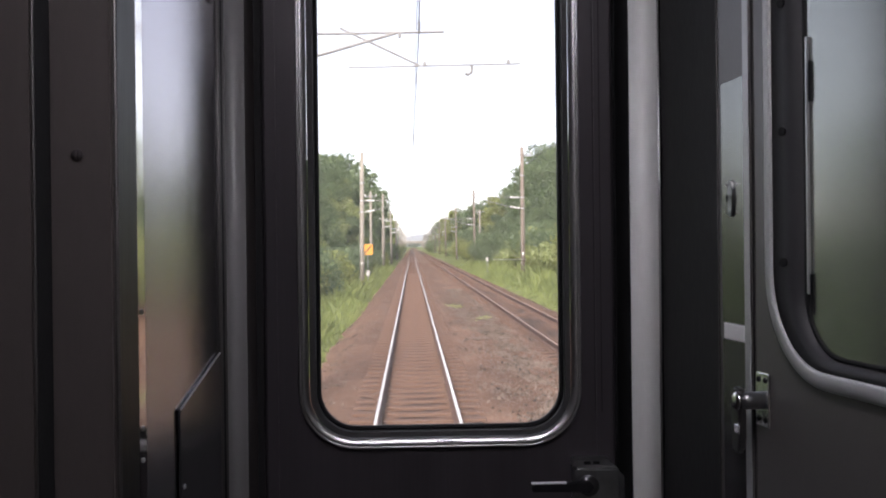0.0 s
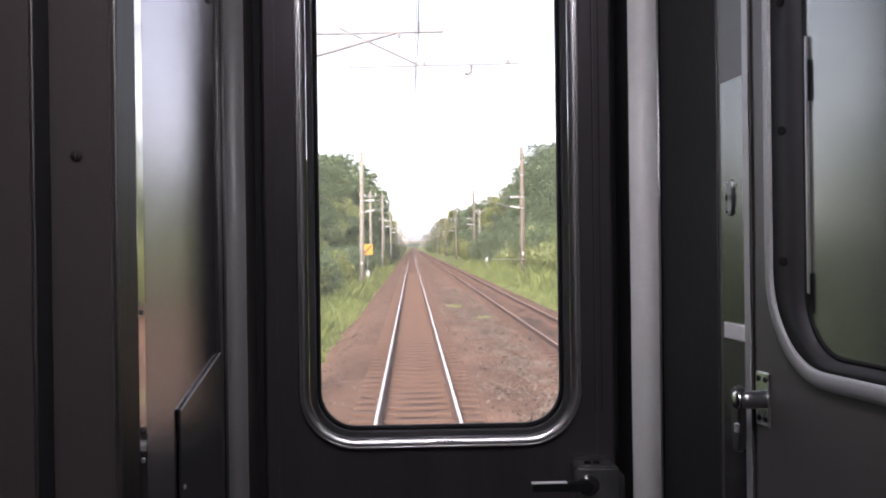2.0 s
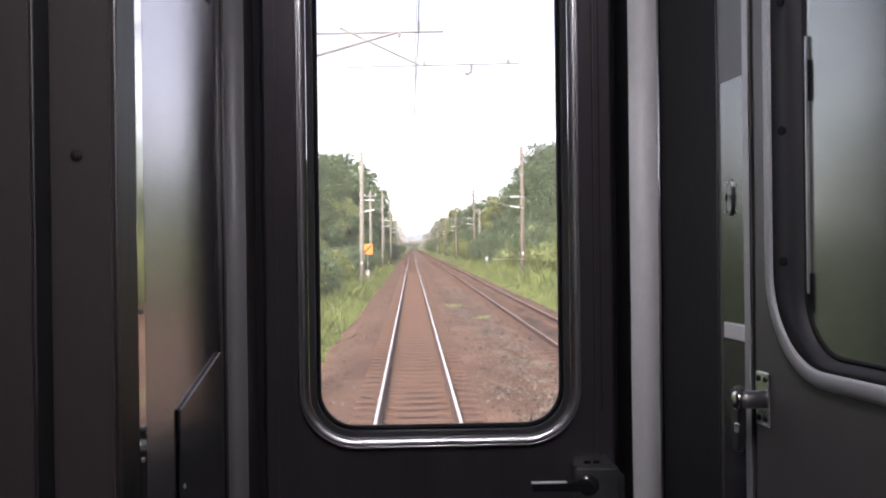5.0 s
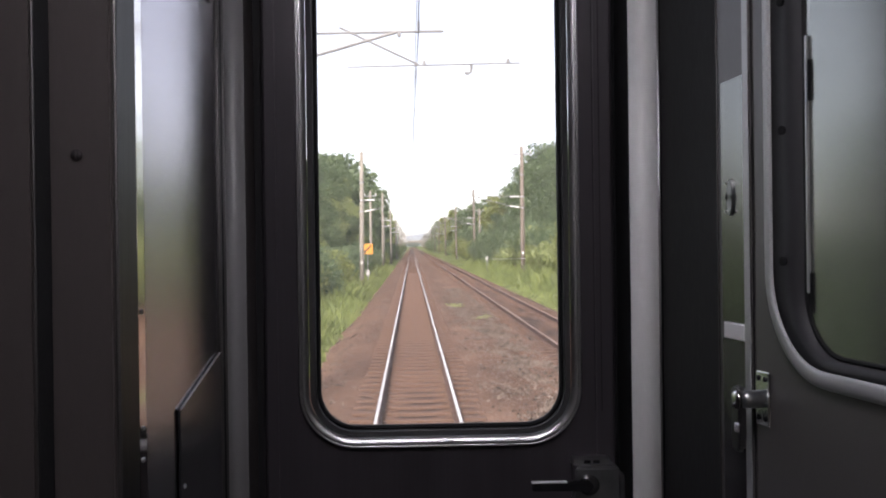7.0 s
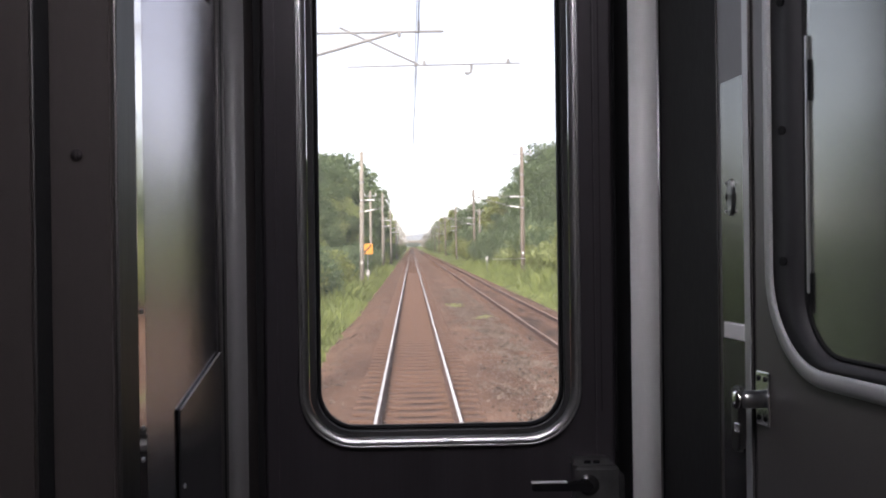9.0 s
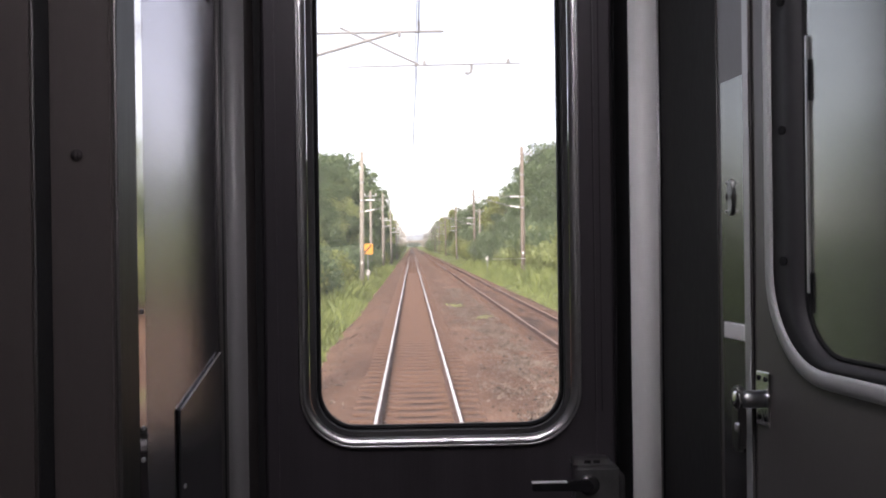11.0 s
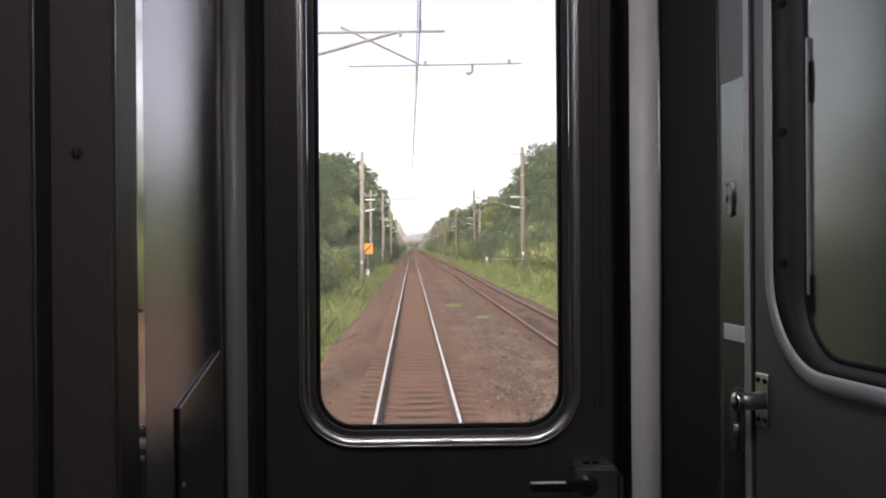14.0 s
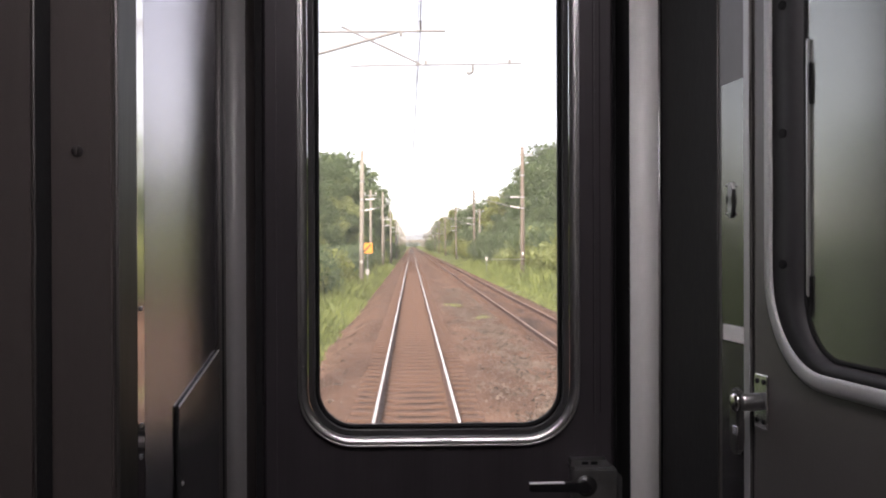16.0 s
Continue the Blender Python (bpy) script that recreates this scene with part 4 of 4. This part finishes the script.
def bush(w, h, mat, count):
    t = empty("bush", "leafy green bush on the embankment", "bush", "bushes along the line")
    lobes = [(rng.uniform(-w, w), rng.uniform(-w, w), rng.uniform(0.15, 0.75) * h, rng.uniform(0.3, 0.5) * h) for _ in range(9)]
    bm = bmesh.new()
    for l in lobes[:5]:
        tube([(l[0] * 0.2, l[1] * 0.2, -0.2), (l[0] * 0.7, l[1] * 0.7, l[2] * 0.6), (l[0], l[1], l[2])], [0.04, 0.03, 0.012], 5, bm)
    part("stems", bm, BARK, t)
    o = new("foliage", leaves_mesh("foliage", *crown_leaves(lobes, count, 0.1), mat))
    o.parent = t
    return t


SORTS = ((11, 4.0, LEAF_A, "broad dark green deciduous tree beside the line", 0.12), (9.5, 3.4, LEAF_B, "light green deciduous tree beside the line", 0.12),
         (12.5, 4.2, LEAF_A, "tall dark green deciduous tree beside the line", 0.12), (8, 3.6, LEAF_B, "low rounded green tree beside the line", 0.05),
         (10.5, 3.2, LEAF_C, "fresh green deciduous tree beside the line", 0.12))
kinds = [tree(h, w, mat, 13000, label, low) for h, w, mat, label, low in SORTS]
distant = [tree(h, w, mat, 4500, label, low, 0.25) for h, w, mat, label, low in SORTS]
bushes = [bush(1.5, 2.2, LEAF_C, 3600), bush(1.1, 1.7, LEAF_B, 3000), bush(1.8, 2.8, LEAF_A, 4200)]


def plant(proto, x, y, s):
    z = float(heights(np.array(x), np.array(y)))
    o = copy_thing(proto, pose(x, y, z - 0.1, 0, 0, float(rng.uniform(0, 360))))
    o.matrix_basis = o.matrix_basis @ Matrix.Diagonal((s, s, s * float(rng.uniform(0.9, 1.1)), 1))


def treeline(x0, y0, y1, step, scale, spread, rows, sorts=(0, 1, 2, 3, 4)):
    y = y0
    while y < y1:
        for r in range(rows):
            plant((kinds if y < 140 else distant)[int(rng.choice(sorts))], x0 + math.copysign(r * 5.0, x0) + float(rng.uniform(-spread, spread)), y + float(rng.uniform(-2, 2)),
                  scale * float(rng.uniform(0.8, 1.12)) * (1 + 0.12 * r))
        y += step * (1 + y / 350)


treeline(-10.5, 84, 108, 6.0, 0.86, 1.2, 2)
treeline(-10.5, 108, 180, 6.0, 1.08, 1.2, 2)
treeline(-10.0, 180, 440, 6.5, 1.36, 1.2, 2)
treeline(-10.5, -10, 72, 3.4, 0.36, 1.0, 1, (0, 2))
treeline(15.5, 90, 112, 6.0, 1.14, 1.2, 2, (0, 0, 2, 2, 4))
treeline(16.0, 112, 150, 6.0, 0.95, 1.2, 1, (0, 0, 2, 2, 4))
treeline(22.0, 120, 200, 7.0, 0.95, 1.5, 1, (0, 2, 1))
treeline(13.5, 150, 300, 7.5, 0.88, 1.6, 2, (0, 0, 2, 2, 4))
treeline(12.0, 300, 470, 8.0, 0.98, 1.4, 2)
treeline(14.5, -10, 74, 3.6, 0.48, 1.0, 1, (0, 2))
for y in np.arange(6, 200, 3.2):
    plant(bushes[int(rng.choice([0, 0, 1, 1, 2]))], (-7.6 if 66 < y < 86 else -6.4) + float(rng.uniform(-1.2, 0.6)), float(y), float(rng.uniform(0.7, 1.2)))
    plant(bushes[int(rng.choice([0, 0, 1, 1, 2]))], 11.0 + float(rng.uniform(-1.6, 1.5)), float(y), float(rng.uniform(0.8, 1.4)))
for y in np.arange(64, 190, 4.5):
    plant(kinds[int(rng.choice([0, 0, 2]))], 13.2 + float(rng.uniform(-0.8, 1.2)), float(y), float(rng.uniform(0.38, 0.56)))
for y in np.arange(56, 150, 5.0):
    plant(bushes[int(rng.choice([0, 1, 2]))], 9.7 + float(rng.uniform(-0.5, 0.9)), float(y), float(rng.uniform(0.6, 1.0)))
for y in np.arange(48, 180, 5.0):
    plant(bushes[int(rng.choice([0, 2, 2]))], -6.2 + float(rng.uniform(-0.6, 0.5)), float(y), float(rng.uniform(0.7, 1.0)))
for y in np.arange(200, 420, 9):
    plant(bushes[int(rng.integers(3))], -6.2 + float(rng.uniform(-0.8, 0.6)), float(y), float(rng.uniform(0.9, 1.5)))
    plant(bushes[int(rng.integers(3))], 10.5 + float(rng.uniform(-1, 1)), float(y), float(rng.uniform(0.9, 1.5)))
for y in np.arange(40, 50, 2.0):
    plant(bushes[2], 8.6 + float(rng.uniform(-0.6, 1.4)), float(y), float(rng.uniform(0.5, 0.8)))
for y in np.arange(0, 17, 1.9):
    plant(bushes[2], -5.0 + float(rng.uniform(-0.7, 0.4)), float(y), float(rng.uniform(0.5, 0.7)))
for i, k in enumerate(kinds + distant + bushes):
    k.matrix_basis = pose((-16, 18)[i % 2] + i * 0.7, 100 + 9 * i, 0.3)

# tall grass on both shoulders
G = 60000
gy = 9 + 120 * rng.random(G) ** 1.6
left_side = rng.random(G) < 0.6
gx = np.where(left_side, -2.15 - 5.5 * rng.random(G) ** 1.3, 5.95 + 6.0 * rng.random(G) ** 1.2)
edge = np.where(left_side, np.clip((-gx - 2.1) / 1.2, 0, 1), np.clip((gx - 5.9) / 1.5, 0, 1))
patch = 0.7 + 0.5 * np.sin(gx * 1.7 + np.sin(gy * 0.31) * 2) * np.sin(gy * 0.53)
gh = np.where(left_side | (gy > 36), 1.0, 0.05) * (0.18 + 0.62 * edge) * np.clip(patch, 0.3, 1.3) * rng.uniform(0.6, 1.3, G)
gz = heights(gx, gy) - 0.02
ang = rng.uniform(0, 2 * math.pi, G)
wd = 0.012 + 0.00035 * gy
dx, dy = np.cos(ang) * wd, np.sin(ang) * wd
lean = rng.normal(0, 0.28, (G, 2)) * gh[:, None]
base = np.stack([gx, gy, gz], 1)
p = np.stack([base + np.stack([dx, dy, 0 * dx], 1), base - np.stack([dx, dy, 0 * dx], 1),
              base + np.stack([lean[:, 0] * 0.35 - dx * 0.7, lean[:, 1] * 0.35 - dy * 0.7, gh * 0.6], 1), base + np.stack([lean[:, 0], lean[:, 1], gh], 1)], 1)
i = 4 * np.arange(G)[:, None]
f = np.concatenate([i + np.array([[0, 1, 2]]), i + np.array([[0, 2, 3]])], 1).reshape(-1, 3)
me = bpy.data.meshes.new("tall_grass")
me.from_pydata(p.reshape(-1, 3).tolist(), [], f.tolist())
me.materials.append(GRASS)
me_weeds = bpy.data.meshes.new("weeds")
W = 220
spot = rng.choice([0, 3, 4], W, p=[0.25, 0.3, 0.45])
wx = np.array([2.55, 2.2, 2.9, 2.45, 1.75])[spot] + rng.normal(0, 0.16, W)
wy = np.array([14.2, 16.5, 24.0, 33.0, 40.0])[spot] + rng.normal(0, 0.3, W)
wa, wh = rng.uniform(0, 6.283, W), rng.uniform(0.05, 0.16, W)
wb = np.stack([wx, wy, bed(wx, wy)], 1)
ws = np.stack([np.cos(wa) * 0.012, np.sin(wa) * 0.012, 0 * wa], 1)
wt = wb + np.stack([rng.normal(0, 0.05, W), rng.normal(0, 0.05, W), wh], 1)
me_weeds.from_pydata(np.stack([wb + ws, wb - ws, wt], 1).reshape(-1, 3).tolist(), [], np.arange(3 * W).reshape(-1, 3).tolist())
me_weeds.materials.append(GRASS)
tagged(new("weeds", me_weeds), "small green weeds growing in the ballast", "weeds", "", "stuff")
tagged(new("tall_grass", me), "tall yellow green grass on the railway shoulders", "grass", "", "stuff")

# woods that close the distance
cs, ns, ss = [], [], []
for k in range(190):
    y = float(rng.uniform(440, 1300)) if k < 150 else float(rng.uniform(1350, 1420))
    x = (float(rng.choice([-1, 1])) * float(rng.uniform(13, 90)) + 2) if k < 150 else float(rng.uniform(-70, 75))
    lob = [(x + float(rng.uniform(-4, 4)), y + float(rng.uniform(-4, 4)), 1 + float(rng.uniform(1, 12 if k < 150 else 8)), float(rng.uniform(2.5, 4))) for _ in range(6)]
    c, nn, s = crown_leaves(lob, 260, 0.7)
    cs.append(c), ns.append(nn), ss.append(s)
tagged(new("far_wood", leaves_mesh("far_wood", np.concatenate(cs), np.concatenate(ns), np.concatenate(ss), FARLEAF)), "distant green woods along the line, haze put into the leaf colour", "wood", "", "stuff")

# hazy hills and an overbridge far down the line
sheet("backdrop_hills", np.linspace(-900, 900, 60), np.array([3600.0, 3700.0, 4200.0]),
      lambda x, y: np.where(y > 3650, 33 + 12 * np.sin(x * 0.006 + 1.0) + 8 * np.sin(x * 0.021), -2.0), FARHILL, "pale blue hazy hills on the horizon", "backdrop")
bridge = empty("overbridge", "grey concrete road bridge far over the tracks", "bridge", "", "", pose(2.0, 1150.0, -0.5))
part("deck", box((-16, -4, 7.0), (16, 4, 8.3), 0.1, 1), CONCRETE, bridge)
for y in (-3.9, 3.9):
    part("parapet", box((-16, y - 0.1, 8.31), (16, y + 0.1, 9.4), 0.05, 1), CONCRETE, bridge)
for x in (-11.0, 11.0):
    part("pier", box((x - 0.8, -3.5, -0.6), (x + 0.8, 3.5, 6.99), 0.1, 1), CONCRETE, bridge)
